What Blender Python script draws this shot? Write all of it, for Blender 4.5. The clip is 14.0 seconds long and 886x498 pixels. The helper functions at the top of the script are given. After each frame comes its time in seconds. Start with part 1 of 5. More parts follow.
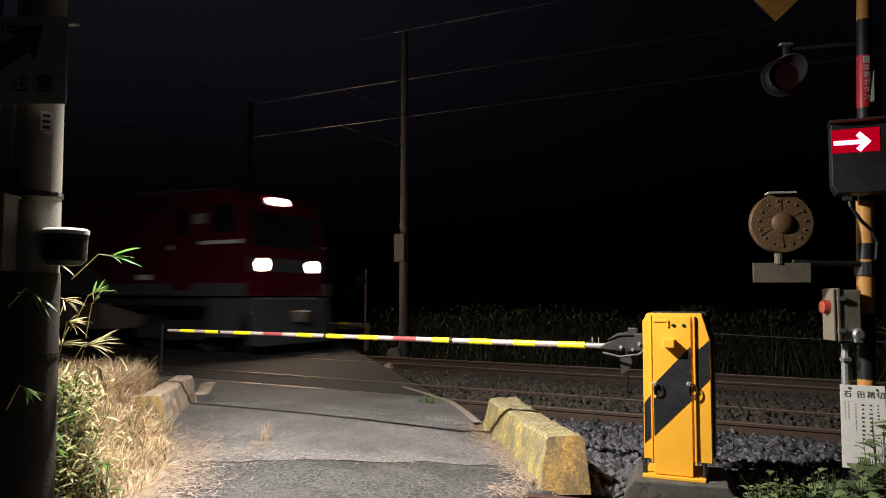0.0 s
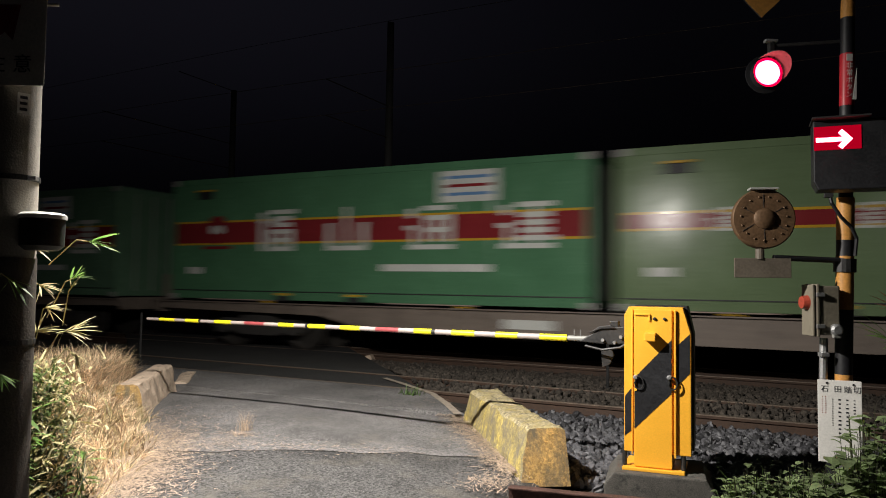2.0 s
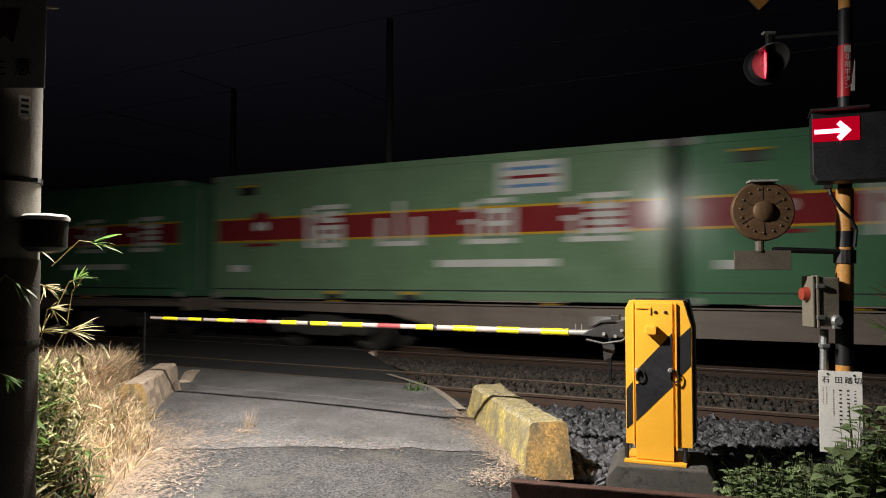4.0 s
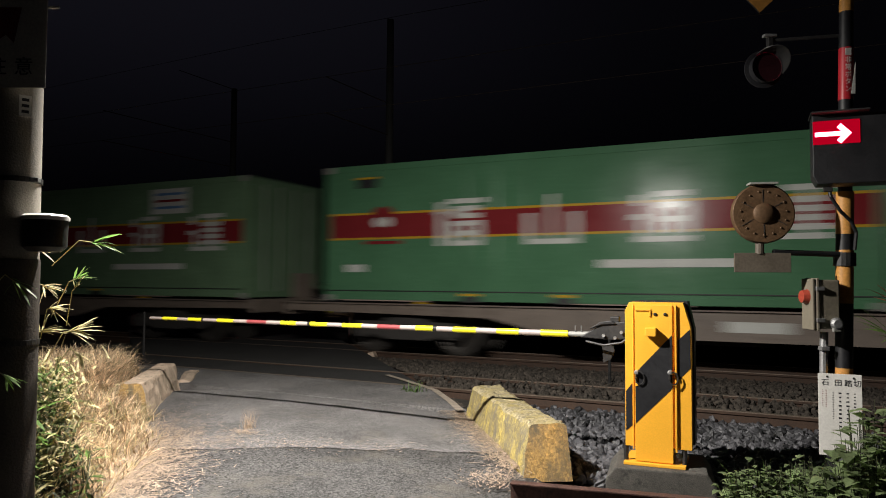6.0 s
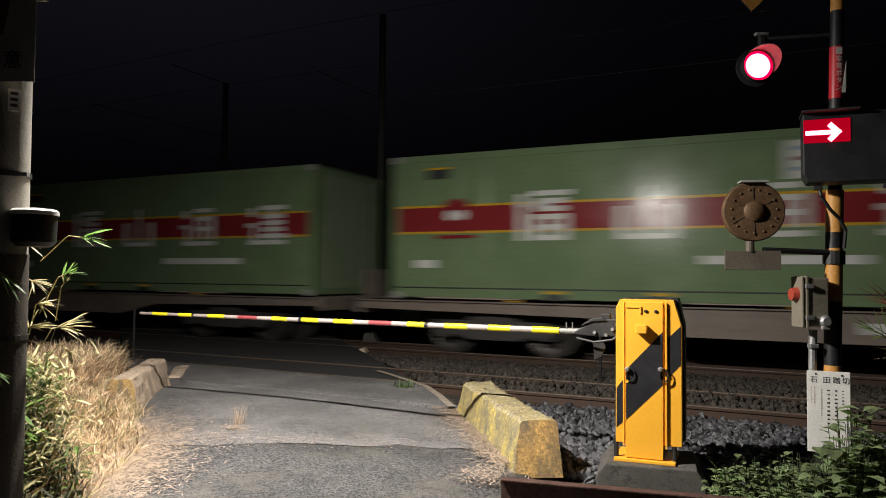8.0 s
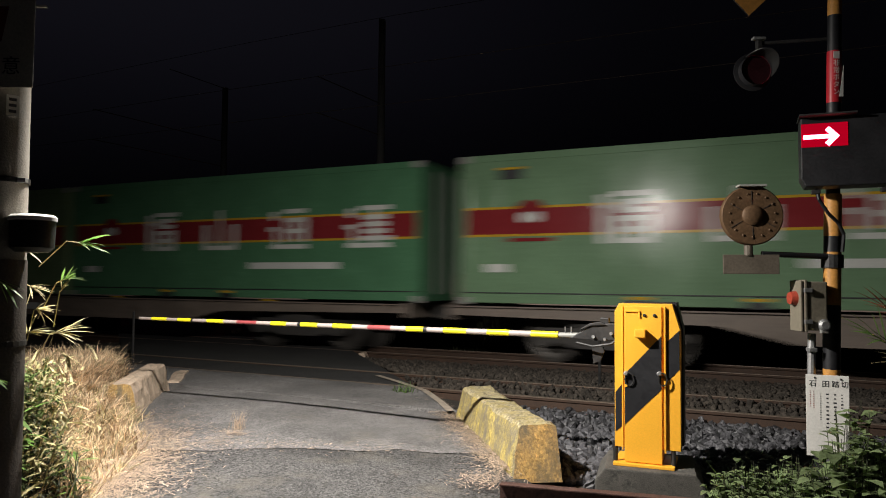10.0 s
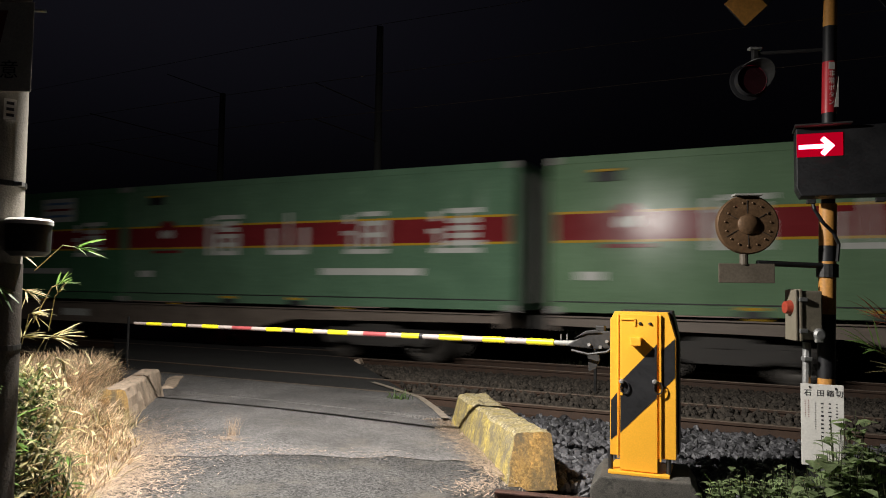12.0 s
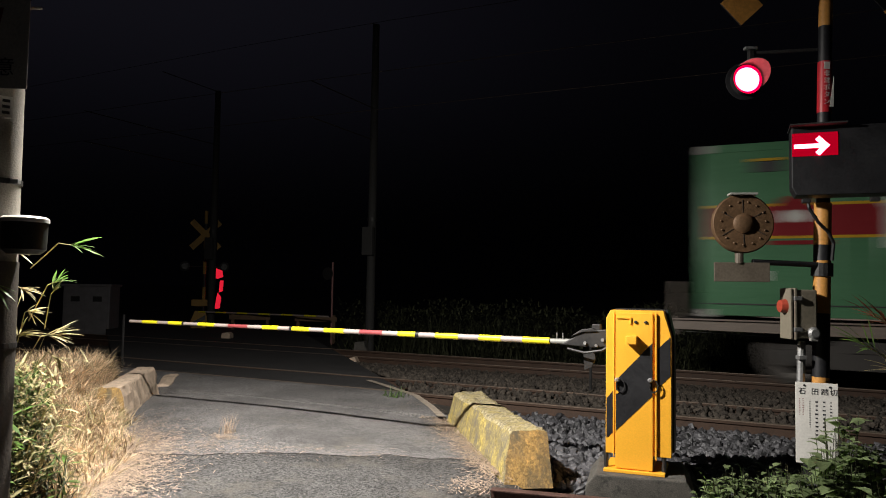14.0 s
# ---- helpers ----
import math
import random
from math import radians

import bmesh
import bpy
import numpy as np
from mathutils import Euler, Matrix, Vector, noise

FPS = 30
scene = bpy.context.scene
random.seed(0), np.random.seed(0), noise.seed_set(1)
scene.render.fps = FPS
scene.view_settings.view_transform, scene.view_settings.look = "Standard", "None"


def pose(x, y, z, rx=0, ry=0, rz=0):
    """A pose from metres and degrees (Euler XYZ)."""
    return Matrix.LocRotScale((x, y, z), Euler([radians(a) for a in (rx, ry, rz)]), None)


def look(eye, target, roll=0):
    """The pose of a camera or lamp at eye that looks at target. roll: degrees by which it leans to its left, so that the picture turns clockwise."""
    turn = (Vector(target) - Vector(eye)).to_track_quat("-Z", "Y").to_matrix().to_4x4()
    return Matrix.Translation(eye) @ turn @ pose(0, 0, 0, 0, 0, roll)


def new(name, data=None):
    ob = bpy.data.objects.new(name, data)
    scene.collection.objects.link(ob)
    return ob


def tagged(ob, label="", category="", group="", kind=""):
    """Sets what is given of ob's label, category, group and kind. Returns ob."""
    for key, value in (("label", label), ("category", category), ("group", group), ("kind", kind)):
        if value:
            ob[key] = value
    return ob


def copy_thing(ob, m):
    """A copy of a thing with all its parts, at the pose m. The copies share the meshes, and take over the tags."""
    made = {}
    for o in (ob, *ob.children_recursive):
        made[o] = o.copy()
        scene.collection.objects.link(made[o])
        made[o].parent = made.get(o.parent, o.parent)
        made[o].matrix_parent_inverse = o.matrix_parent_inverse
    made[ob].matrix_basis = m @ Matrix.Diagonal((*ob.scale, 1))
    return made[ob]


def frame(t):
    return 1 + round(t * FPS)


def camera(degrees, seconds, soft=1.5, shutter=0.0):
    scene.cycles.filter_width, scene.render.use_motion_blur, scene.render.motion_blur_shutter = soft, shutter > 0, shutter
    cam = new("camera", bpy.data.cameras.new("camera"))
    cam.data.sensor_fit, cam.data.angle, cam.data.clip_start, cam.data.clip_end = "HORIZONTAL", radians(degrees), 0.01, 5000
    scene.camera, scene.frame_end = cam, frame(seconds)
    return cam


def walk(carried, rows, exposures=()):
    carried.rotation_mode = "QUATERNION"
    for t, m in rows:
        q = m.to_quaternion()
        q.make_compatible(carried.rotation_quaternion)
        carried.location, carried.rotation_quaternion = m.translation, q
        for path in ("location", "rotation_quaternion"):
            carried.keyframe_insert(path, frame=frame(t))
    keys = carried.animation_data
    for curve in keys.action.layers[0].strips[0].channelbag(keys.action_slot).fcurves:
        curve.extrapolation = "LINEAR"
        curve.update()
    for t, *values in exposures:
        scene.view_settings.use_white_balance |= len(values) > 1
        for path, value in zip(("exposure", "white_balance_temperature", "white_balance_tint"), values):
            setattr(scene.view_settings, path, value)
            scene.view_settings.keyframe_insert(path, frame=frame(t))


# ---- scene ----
cam = camera(62.97, 14.0, soft=1.0, shutter=0.5)
walk(cam, [
    (0, pose(-0.002, -0.004, 1.358, 93.558, -0.133, 28.189)),
    (0.5, pose(-0.006, -0.009, 1.352, 93.470, -0.495, 27.820)),
    (1, pose(-0.014, -0.004, 1.348, 93.285, -0.875, 27.355)),
    (1.5, pose(-0.021, 0.006, 1.347, 93.124, -0.984, 27.010)),
    (2, pose(-0.015, 0.012, 1.349, 92.968, -0.829, 26.800)),
    (2.5, pose(-0.012, 0.004, 1.355, 92.795, -0.538, 26.689)),
    (3, pose(0.000, 0.000, 1.350, 92.577, -0.220, 26.916)),
    (5.5, pose(0.007, -0.008, 1.358, 92.661, -0.172, 27.075)),
    (6, pose(0.003, -0.004, 1.355, 92.677, -0.361, 26.973)),
    (6.5, pose(-0.000, -0.004, 1.357, 92.594, -0.448, 26.825)),
    (7, pose(-0.003, 0.002, 1.356, 92.494, -0.508, 26.713)),
    (7.5, pose(-0.001, 0.002, 1.357, 92.379, -0.529, 26.576)),
    (8, pose(0.001, -0.002, 1.360, 92.349, -0.580, 26.300)),
    (10.5, pose(0.013, -0.001, 1.363, 92.841, -0.496, 26.312)),
    (11, pose(0.012, -0.008, 1.360, 93.013, -0.624, 26.237)),
    (11.5, pose(0.009, -0.006, 1.361, 93.147, -0.743, 26.079)),
    (12, pose(0.011, -0.006, 1.362, 93.234, -0.847, 25.968)),
    (12.5, pose(0.012, -0.009, 1.360, 93.289, -0.925, 25.852)),
    (13, pose(0.010, -0.008, 1.361, 93.285, -0.942, 25.795)),
    (13.5, pose(0.013, -0.008, 1.356, 93.260, -0.968, 25.746)),
    (14, pose(0.008, -0.013, 1.363, 93.101, -0.926, 25.614)),
])

# ---- night sky and the one street lamp ----
world = bpy.data.worlds.new("night")
scene.world = world
world.use_nodes = True
# faint town glow in the haze overhead, black low down where the hills stand
wn, wl = world.node_tree.nodes, world.node_tree.links
wn["Background"].inputs["Color"].default_value = (0.105, 0.10, 0.15, 1)
sky_dir = wn.new("ShaderNodeTexCoord")
sky_split = wn.new("ShaderNodeSeparateXYZ")
sky_ramp = wn.new("ShaderNodeMapRange")
sky_ramp.interpolation_type = "SMOOTHSTEP"
sky_ramp.inputs["From Min"].default_value, sky_ramp.inputs["From Max"].default_value = 0.06, 0.42
sky_ramp.inputs["To Min"].default_value, sky_ramp.inputs["To Max"].default_value = 0.003, 0.043
wl.new(sky_dir.outputs["Generated"], sky_split.inputs["Vector"])
wl.new(sky_split.outputs["Z"], sky_ramp.inputs["Value"])
# the glow is that of a town off to the west, and fades away from it
town = wn.new("ShaderNodeMapRange")
town.interpolation_type = "SMOOTHSTEP"
town.inputs["From Min"].default_value, town.inputs["From Max"].default_value = -0.05, -0.75
town.inputs["To Min"].default_value, town.inputs["To Max"].default_value = 0.30, 1.18
sky_mul = wn.new("ShaderNodeMath")
sky_mul.operation = "MULTIPLY"
wl.new(sky_split.outputs["X"], town.inputs["Value"])
wl.new(sky_ramp.outputs["Result"], sky_mul.inputs[0])
wl.new(town.outputs["Result"], sky_mul.inputs[1])
wl.new(sky_mul.outputs[0], wn["Background"].inputs["Strength"])
scene.view_settings.exposure = 0.0

LAMP = Vector((-3.4, 3.2, 3.35))
lamp_data = bpy.data.lights.new("street_lamp_light", "SPOT")
lamp_data.spot_size, lamp_data.spot_blend, lamp_data.shadow_soft_size = radians(167), 1.0, 0.05
lamp_data.energy, lamp_data.color = 1950, (1.0, 0.955, 0.885)
lamp = new("street_lamp_light", lamp_data)
lamp.matrix_basis = look(LAMP, LAMP + Vector((-0.02, 2.60, -3.98)))


# ---- materials ----
def mat(name, color, rough=0.6, metal=0.0, var=0.25, scale=6.0, bump=0.15, fine=60.0, stain=None, stain_at=0.6, spec=0.5, rand=0.0, emit=0.0, speck=0.0, stain_soft=0.06, stretch=1.0, thin=0.0, speck_range=(0.35, 1.65)):
    m = bpy.data.materials.new(name)
    m.use_nodes = True
    nt = m.node_tree
    n, l = nt.nodes, nt.links
    b = n["Principled BSDF"]
    tc = n.new("ShaderNodeTexCoord")
    mp = n.new("ShaderNodeMapping")
    mp.inputs["Scale"].default_value = (1, 1, stretch)
    l.new(tc.outputs["Object"], mp.inputs["Vector"])
    big = n.new("ShaderNodeTexNoise")
    big.inputs["Scale"].default_value, big.inputs["Detail"].default_value, big.inputs["Roughness"].default_value = scale, 6, 0.65
    l.new(mp.outputs["Vector"], big.inputs["Vector"])
    sm = n.new("ShaderNodeTexNoise")
    sm.inputs["Scale"].default_value, sm.inputs["Detail"].default_value = fine, 4
    l.new(tc.outputs["Object"], sm.inputs["Vector"])
    mix = n.new("ShaderNodeMath")
    mix.operation = "ADD"
    l.new(big.outputs["Fac"], mix.inputs[0])
    l.new(sm.outputs["Fac"], mix.inputs[1])
    ramp = n.new("ShaderNodeMapRange")
    ramp.inputs["From Min"].default_value, ramp.inputs["From Max"].default_value = 0.75, 1.25
    ramp.inputs["To Min"].default_value, ramp.inputs["To Max"].default_value = 1 - var, 1 + var
    l.new(mix.outputs[0], ramp.inputs["Value"])
    last = ramp.outputs["Result"]
    if rand:
        oi = n.new("ShaderNodeNewGeometry")
        mr = n.new("ShaderNodeMapRange")
        mr.inputs["To Min"].default_value, mr.inputs["To Max"].default_value = 1 - rand, 1 + rand
        l.new(oi.outputs["Random Per Island"], mr.inputs["Value"])
        mu = n.new("ShaderNodeMath")
        mu.operation = "MULTIPLY"
        l.new(last, mu.inputs[0])
        l.new(mr.outputs["Result"], mu.inputs[1])
        last = mu.outputs[0]
    if speck:
        vo = n.new("ShaderNodeTexVoronoi")
        vo.inputs["Scale"].default_value = speck
        l.new(tc.outputs["Object"], vo.inputs["Vector"])
        sx = n.new("ShaderNodeSeparateColor")
        l.new(vo.outputs["Color"], sx.inputs["Color"])
        sp = n.new("ShaderNodeMapRange")
        sp.inputs["To Min"].default_value, sp.inputs["To Max"].default_value = speck_range
        l.new(sx.outputs["Red"], sp.inputs["Value"])
        ms = n.new("ShaderNodeMath")
        ms.operation = "MULTIPLY"
        l.new(last, ms.inputs[0])
        l.new(sp.outputs["Result"], ms.inputs[1])
        last = ms.outputs[0]
    col = n.new("ShaderNodeVectorMath")
    col.operation = "SCALE"
    col.inputs[0].default_value = color
    l.new(last, col.inputs["Scale"])
    out = col.outputs[0]
    if stain:
        st = n.new("ShaderNodeTexNoise")
        st.inputs["Scale"].default_value, st.inputs["Detail"].default_value, st.inputs["Roughness"].default_value = scale * 1.7, 8, 0.75
        l.new(mp.outputs["Vector"], st.inputs["Vector"])
        sr = n.new("ShaderNodeMapRange")
        sr.inputs["From Min"].default_value, sr.inputs["From Max"].default_value = stain_at - stain_soft, stain_at + stain_soft
        l.new(st.outputs["Fac"], sr.inputs["Value"])
        mx = n.new("ShaderNodeMix")
        mx.data_type = "RGBA"
        mx.inputs["B"].default_value = (*stain, 1)
        l.new(sr.outputs["Result"], mx.inputs["Factor"])
        l.new(out, mx.inputs["A"])
        out = mx.outputs["Result"]
    l.new(out, b.inputs["Base Color"])
    rr = n.new("ShaderNodeMapRange")
    rr.inputs["From Min"].default_value, rr.inputs["From Max"].default_value = 0.6, 1.4
    rr.inputs["To Min"].default_value, rr.inputs["To Max"].default_value = max(0.03, rough - 0.12), min(1, rough + 0.12)
    l.new(mix.outputs[0], rr.inputs["Value"])
    l.new(rr.outputs["Result"], b.inputs["Roughness"])
    b.inputs["Metallic"].default_value = metal
    b.inputs["Specular IOR Level"].default_value = spec
    if bump:
        bp = n.new("ShaderNodeBump")
        bp.inputs["Strength"].default_value, bp.inputs["Distance"].default_value = bump, 0.01
        l.new(mix.outputs[0], bp.inputs["Height"])
        l.new(bp.outputs["Normal"], b.inputs["Normal"])
    if thin:
        tl = n.new("ShaderNodeBsdfTranslucent")
        l.new(out, tl.inputs["Color"])
        mt = n.new("ShaderNodeMixShader")
        mt.inputs["Fac"].default_value = thin
        l.new(b.outputs["BSDF"], mt.inputs[1])
        l.new(tl.outputs["BSDF"], mt.inputs[2])
        l.new(mt.outputs["Shader"], n["Material Output"].inputs["Surface"])
    if emit:
        b.inputs["Emission Color"].default_value = (*color, 1)
        b.inputs["Emission Strength"].default_value = emit
    return m


def glow(name, color, strength):
    m = bpy.data.materials.new(name)
    m.use_nodes = True
    nt = m.node_tree
    nt.nodes.clear()
    e = nt.nodes.new("ShaderNodeEmission")
    e.inputs["Color"].default_value, e.inputs["Strength"].default_value = (*color, 1), strength
    o = nt.nodes.new("ShaderNodeOutputMaterial")
    nt.links.new(e.outputs[0], o.inputs["Surface"])
    return m


def glass(name, color, rough=0.05):
    m = bpy.data.materials.new(name)
    m.use_nodes = True
    b = m.node_tree.nodes["Principled BSDF"]
    b.inputs["Base Color"].default_value, b.inputs["Roughness"].default_value = (*color, 1), rough
    b.inputs["Transmission Weight"].default_value = 0.0
    return m


ROUGH_ASPHALT = mat("coarse_asphalt", (0.080, 0.077, 0.076), 0.85, var=0.55, scale=1.1, fine=75, bump=1.9, stain=(0.15, 0.135, 0.115), stain_at=0.64, stain_soft=0.12, speck=72, speck_range=(0.28, 1.7))
ASPHALT = mat("asphalt", (0.150, 0.143, 0.141), 0.85, var=0.55, scale=1.0, fine=120, bump=0.5, stain=(0.19, 0.17, 0.145), stain_at=0.66, stain_soft=0.12, speck=110)
CROSSING = mat("crossing_asphalt", (0.034, 0.032, 0.032), 0.85, var=0.35, scale=2.0, fine=110, bump=0.4)
SOIL = mat("soil", (0.035, 0.03, 0.024), 0.95, var=0.5, scale=3, fine=40, bump=0.8)
STONE = mat("ballast", (0.068, 0.067, 0.073), 0.5, var=0.4, scale=14, fine=90, bump=0.4, rand=0.65)
OLD_STONE = mat("rusty_ballast", (0.055, 0.045, 0.036), 0.9, var=0.4, scale=10, fine=80, bump=0.4, rand=0.5)
DARK_CONCRETE = mat("weathered_concrete", (0.08, 0.074, 0.065), 0.9, var=0.4, scale=6, fine=110, bump=0.4, stain=(0.03, 0.03, 0.026), stain_at=0.58)
KERB_YELLOW = mat("worn_yellow_kerb", (0.50, 0.38, 0.09), 0.9, var=0.45, scale=3.6, fine=130, bump=0.9, stain=(0.19, 0.165, 0.115), stain_at=0.48, stain_soft=0.14, stretch=0.5, speck=60, speck_range=(0.6, 1.4))
KERB_ORANGE = mat("flaking_orange_kerb", (0.47, 0.285, 0.09), 0.9, var=0.45, scale=4, fine=130, bump=0.9, stain=(0.15, 0.12, 0.075), stain_at=0.49, stain_soft=0.12, stretch=0.35, speck=60, speck_range=(0.6, 1.4))
KERB_MOSS = mat("mossy_kerb_top", (0.30, 0.255, 0.16), 0.9, var=0.35, scale=6, fine=130, bump=0.7, stain=(0.34, 0.27, 0.09), stain_at=0.55, stain_soft=0.12, speck=60)
KERB_TOP = mat("kerb_concrete", (0.58, 0.45, 0.34), 0.85, var=0.3, scale=6, fine=130, bump=0.6, stain=(0.16, 0.13, 0.09), stain_at=0.62)
# far concrete kept near black: the lamp's falloff is put into the colour
FALLOFF_CONCRETE = mat("falloff_pole_concrete", (0.036, 0.035, 0.034), 0.85, var=0.25, scale=3, bump=0.1)
POLE_CONCRETE = mat("pole_concrete", (0.27, 0.245, 0.21), 0.8, var=0.2, scale=4, fine=80, bump=0.25, stain=(0.16, 0.15, 0.12), stain_at=0.66)
RAIL = mat("rusty_rail", (0.06, 0.034, 0.022), 0.7, 0.2, var=0.35, scale=5, fine=60, bump=0.2)
RAIL_TOP = mat("dull_rail_head", (0.26, 0.20, 0.16), 0.5, 0.6, var=0.15, scale=4, bump=0.05)
SLEEPER = mat("sleeper_concrete", (0.05, 0.042, 0.036), 0.9, var=0.3, scale=6, bump=0.4)
RUST = mat("rusty_beam", (0.085, 0.043, 0.034), 0.7, 0.3, var=0.5, scale=8, fine=70, bump=0.4, stain=(0.36, 0.22, 0.06), stain_at=0.70)
YELLOW = mat("yellow_paint", (0.88, 0.43, 0.035), 0.42, var=0.07, scale=3, fine=90, bump=0.05, stain=(0.55, 0.25, 0.03), stain_at=0.76)
BLACK = mat("black_paint", (0.012, 0.012, 0.014), 0.5, var=0.3, scale=5, bump=0.05)
YELLOW_BAND = mat("faded_yellow_band", (0.55, 0.26, 0.06), 0.55, var=0.2, scale=7, bump=0.1, stain=(0.25, 0.12, 0.04), stain_at=0.66)
GREY_PAINT = mat("grey_paint", (0.27, 0.27, 0.25), 0.5, var=0.15, scale=6, bump=0.08)
OLIVE_BOX = mat("grey_green_enamel", (0.21, 0.185, 0.14), 0.5, var=0.15, scale=6, bump=0.08)
DARK_METAL = mat("dark_steel", (0.035, 0.034, 0.034), 0.5, 0.4, var=0.3, scale=6, bump=0.1)
WIRE = mat("dark_copper_wire", (0.10, 0.075, 0.06), 0.5, 0.6, bump=0)
GALV = mat("galvanised_steel", (0.42, 0.42, 0.42), 0.45, 0.7, var=0.2, scale=10, bump=0.08)
PLATE = mat("dull_plate", (0.10, 0.082, 0.062), 0.6, var=0.25, scale=6, bump=0.05)
BRASS = mat("brown_cast_metal", (0.12, 0.068, 0.034), 0.55, 0.3, var=0.25, scale=9, bump=0.15)
WHITE = mat("white_plate", (0.72, 0.70, 0.66), 0.5, var=0.1, scale=5, bump=0.03, stain=(0.5, 0.46, 0.38), stain_at=0.7)
SIGN_WHITE = mat("weathered_sign_white", (0.72, 0.68, 0.60), 0.7, var=0.15, scale=4, bump=0.03)
POLE_SHADE = mat("dark_pole_shade", (0.055, 0.045, 0.037), 0.7, var=0.35, scale=5, fine=60, bump=0.3)
INK = mat("black_ink", (0.02, 0.02, 0.025), 0.6, var=0.2, bump=0)
RED_INK = mat("dark_red_print", (0.20, 0.025, 0.02), 0.6, var=0.2, bump=0)
STICKER_RED = mat("red_sticker", (0.45, 0.02, 0.03), 0.4, var=0.1, bump=0)
ARM_WHITE = mat("arm_white_sheeting", (0.37, 0.315, 0.29), 0.45, var=0.15, scale=9, bump=0.03, stain=(0.40, 0.34, 0.28), stain_at=0.64)
ARM_YELLOW = mat("arm_yellow_reflective", (0.82, 0.74, 0.02), 0.4, var=0.05, scale=9, bump=0.02)
ARM_RED = mat("arm_red_reflective", (0.30, 0.06, 0.065), 0.4, var=0.1, scale=9, bump=0.02)
ROAD_PAINT = mat("worn_road_paint", (0.36, 0.30, 0.24), 0.8, var=0.3, scale=9, fine=80, bump=0.3, stain=(0.08, 0.07, 0.06), stain_at=0.6)
STRAW = mat("dry_straw", (0.74, 0.56, 0.37), 0.75, var=0.2, scale=20, bump=0, rand=0.65, thin=0.3)
STRAW_BROWN = mat("brown_dry_stalk", (0.26, 0.17, 0.085), 0.8, var=0.2, scale=20, bump=0, rand=0.4, thin=0.3)
STRAW_LITTER = mat("straw_litter", (0.44, 0.335, 0.25), 0.8, var=0.2, scale=20, bump=0, rand=0.4)
LEAF_BAMBOO = mat("bamboo_leaf", (0.14, 0.25, 0.06), 0.5, var=0.25, scale=20, bump=0, rand=0.5, thin=0.5)
LEAF_PALE = mat("pale_bamboo_leaf", (0.47, 0.41, 0.22), 0.6, var=0.25, scale=20, bump=0, rand=0.5, thin=0.5)
LEAF_OLIVE = mat("olive_bamboo_leaf", (0.115, 0.165, 0.055), 0.55, var=0.3, scale=20, bump=0, rand=0.6, thin=0.4)
LEAF_GREEN = mat("broad_leaf", (0.25, 0.32, 0.155), 0.45, var=0.3, scale=20, bump=0, rand=0.5, thin=0.5)
# dimmed copies of yellow and grey, coloured for their distance from the lamp
FALLOFF_YELLOW = mat("falloff_yellow_paint", (0.34, 0.20, 0.05), 0.7, var=0.3, bump=0.05)
FALLOFF_GREY = mat("falloff_cabinet_grey", (0.20, 0.19, 0.20), 0.7, var=0.2, bump=0.05)
HOOD = mat("hood_grey", (0.016, 0.016, 0.016), 0.5, var=0.2, bump=0.05)
PRINT = mat("pale_side_print", (0.24, 0.21, 0.15), 0.4, var=0.3, bump=0)
LEAF_DULL = mat("weed_leaf", (0.034, 0.038, 0.016), 0.7, var=0.3, scale=20, bump=0, rand=0.5)
LEAF_RED = mat("reddish_leaf", (0.26, 0.09, 0.05), 0.6, var=0.3, scale=20, bump=0, rand=0.4, thin=0.5)
CAN_GREEN = mat("container_green", (0.075, 0.185, 0.099), 0.22, spec=0.15, var=0.14, scale=1.5, fine=30, bump=0.06, stain=(0.07, 0.16, 0.09), stain_at=0.68)
CAN_MILKY = mat("container_milky_green", (0.112, 0.205, 0.130), 0.22, spec=0.15, var=0.18, scale=1.5, fine=30, bump=0.06, stain=(0.10, 0.16, 0.10), stain_at=0.66)
CAN_PALE = mat("container_pale_green", (0.145, 0.238, 0.140), 0.22, spec=0.15, var=0.16, scale=1.5, fine=30, bump=0.06, stain=(0.12, 0.19, 0.11), stain_at=0.68)
CAN_OLIVE = mat("container_yellow_green", (0.140, 0.200, 0.105), 0.22, spec=0.15, var=0.14, scale=1.5, fine=30, bump=0.06, stain=(0.16, 0.21, 0.09), stain_at=0.68)
CAN_RED = mat("container_red_band", (0.207, 0.023, 0.027), 0.22, spec=0.15, var=0.15, scale=2, bump=0.04)
CAN_GOLD = mat("container_gold_line", (0.495, 0.297, 0.027), 0.22, spec=0.15, var=0.15, scale=3, bump=0.02)
CAN_WHITE = mat("container_white_print", (0.558, 0.567, 0.540), 0.22, spec=0.15, var=0.15, scale=4, bump=0.02)
CAN_BLUE = mat("container_blue_print", (0.10, 0.22, 0.42), 0.42, var=0.15, scale=4, bump=0.02)
WAGON = mat("wagon_frame_grey", (0.18, 0.145, 0.12), 0.6, var=0.3, scale=3, fine=40, bump=0.15, stain=(0.07, 0.05, 0.035), stain_at=0.6)
WAGON_DARK = mat("bogie_grime", (0.05, 0.046, 0.043), 0.7, 0.2, var=0.35, scale=5, fine=40, bump=0.2)
SILL_STRIP = mat("pale_sill_strip", (0.30, 0.235, 0.20), 0.7, var=0.3, scale=4, bump=0.1)
WHEEL = mat("wheel_steel", (0.075, 0.068, 0.062), 0.5, 0.6, var=0.25, scale=6, bump=0.1)
LOCO_RED = mat("loco_red", (0.075, 0.006, 0.012), 0.10, spec=0.22, var=0.10, scale=2, bump=0.02)
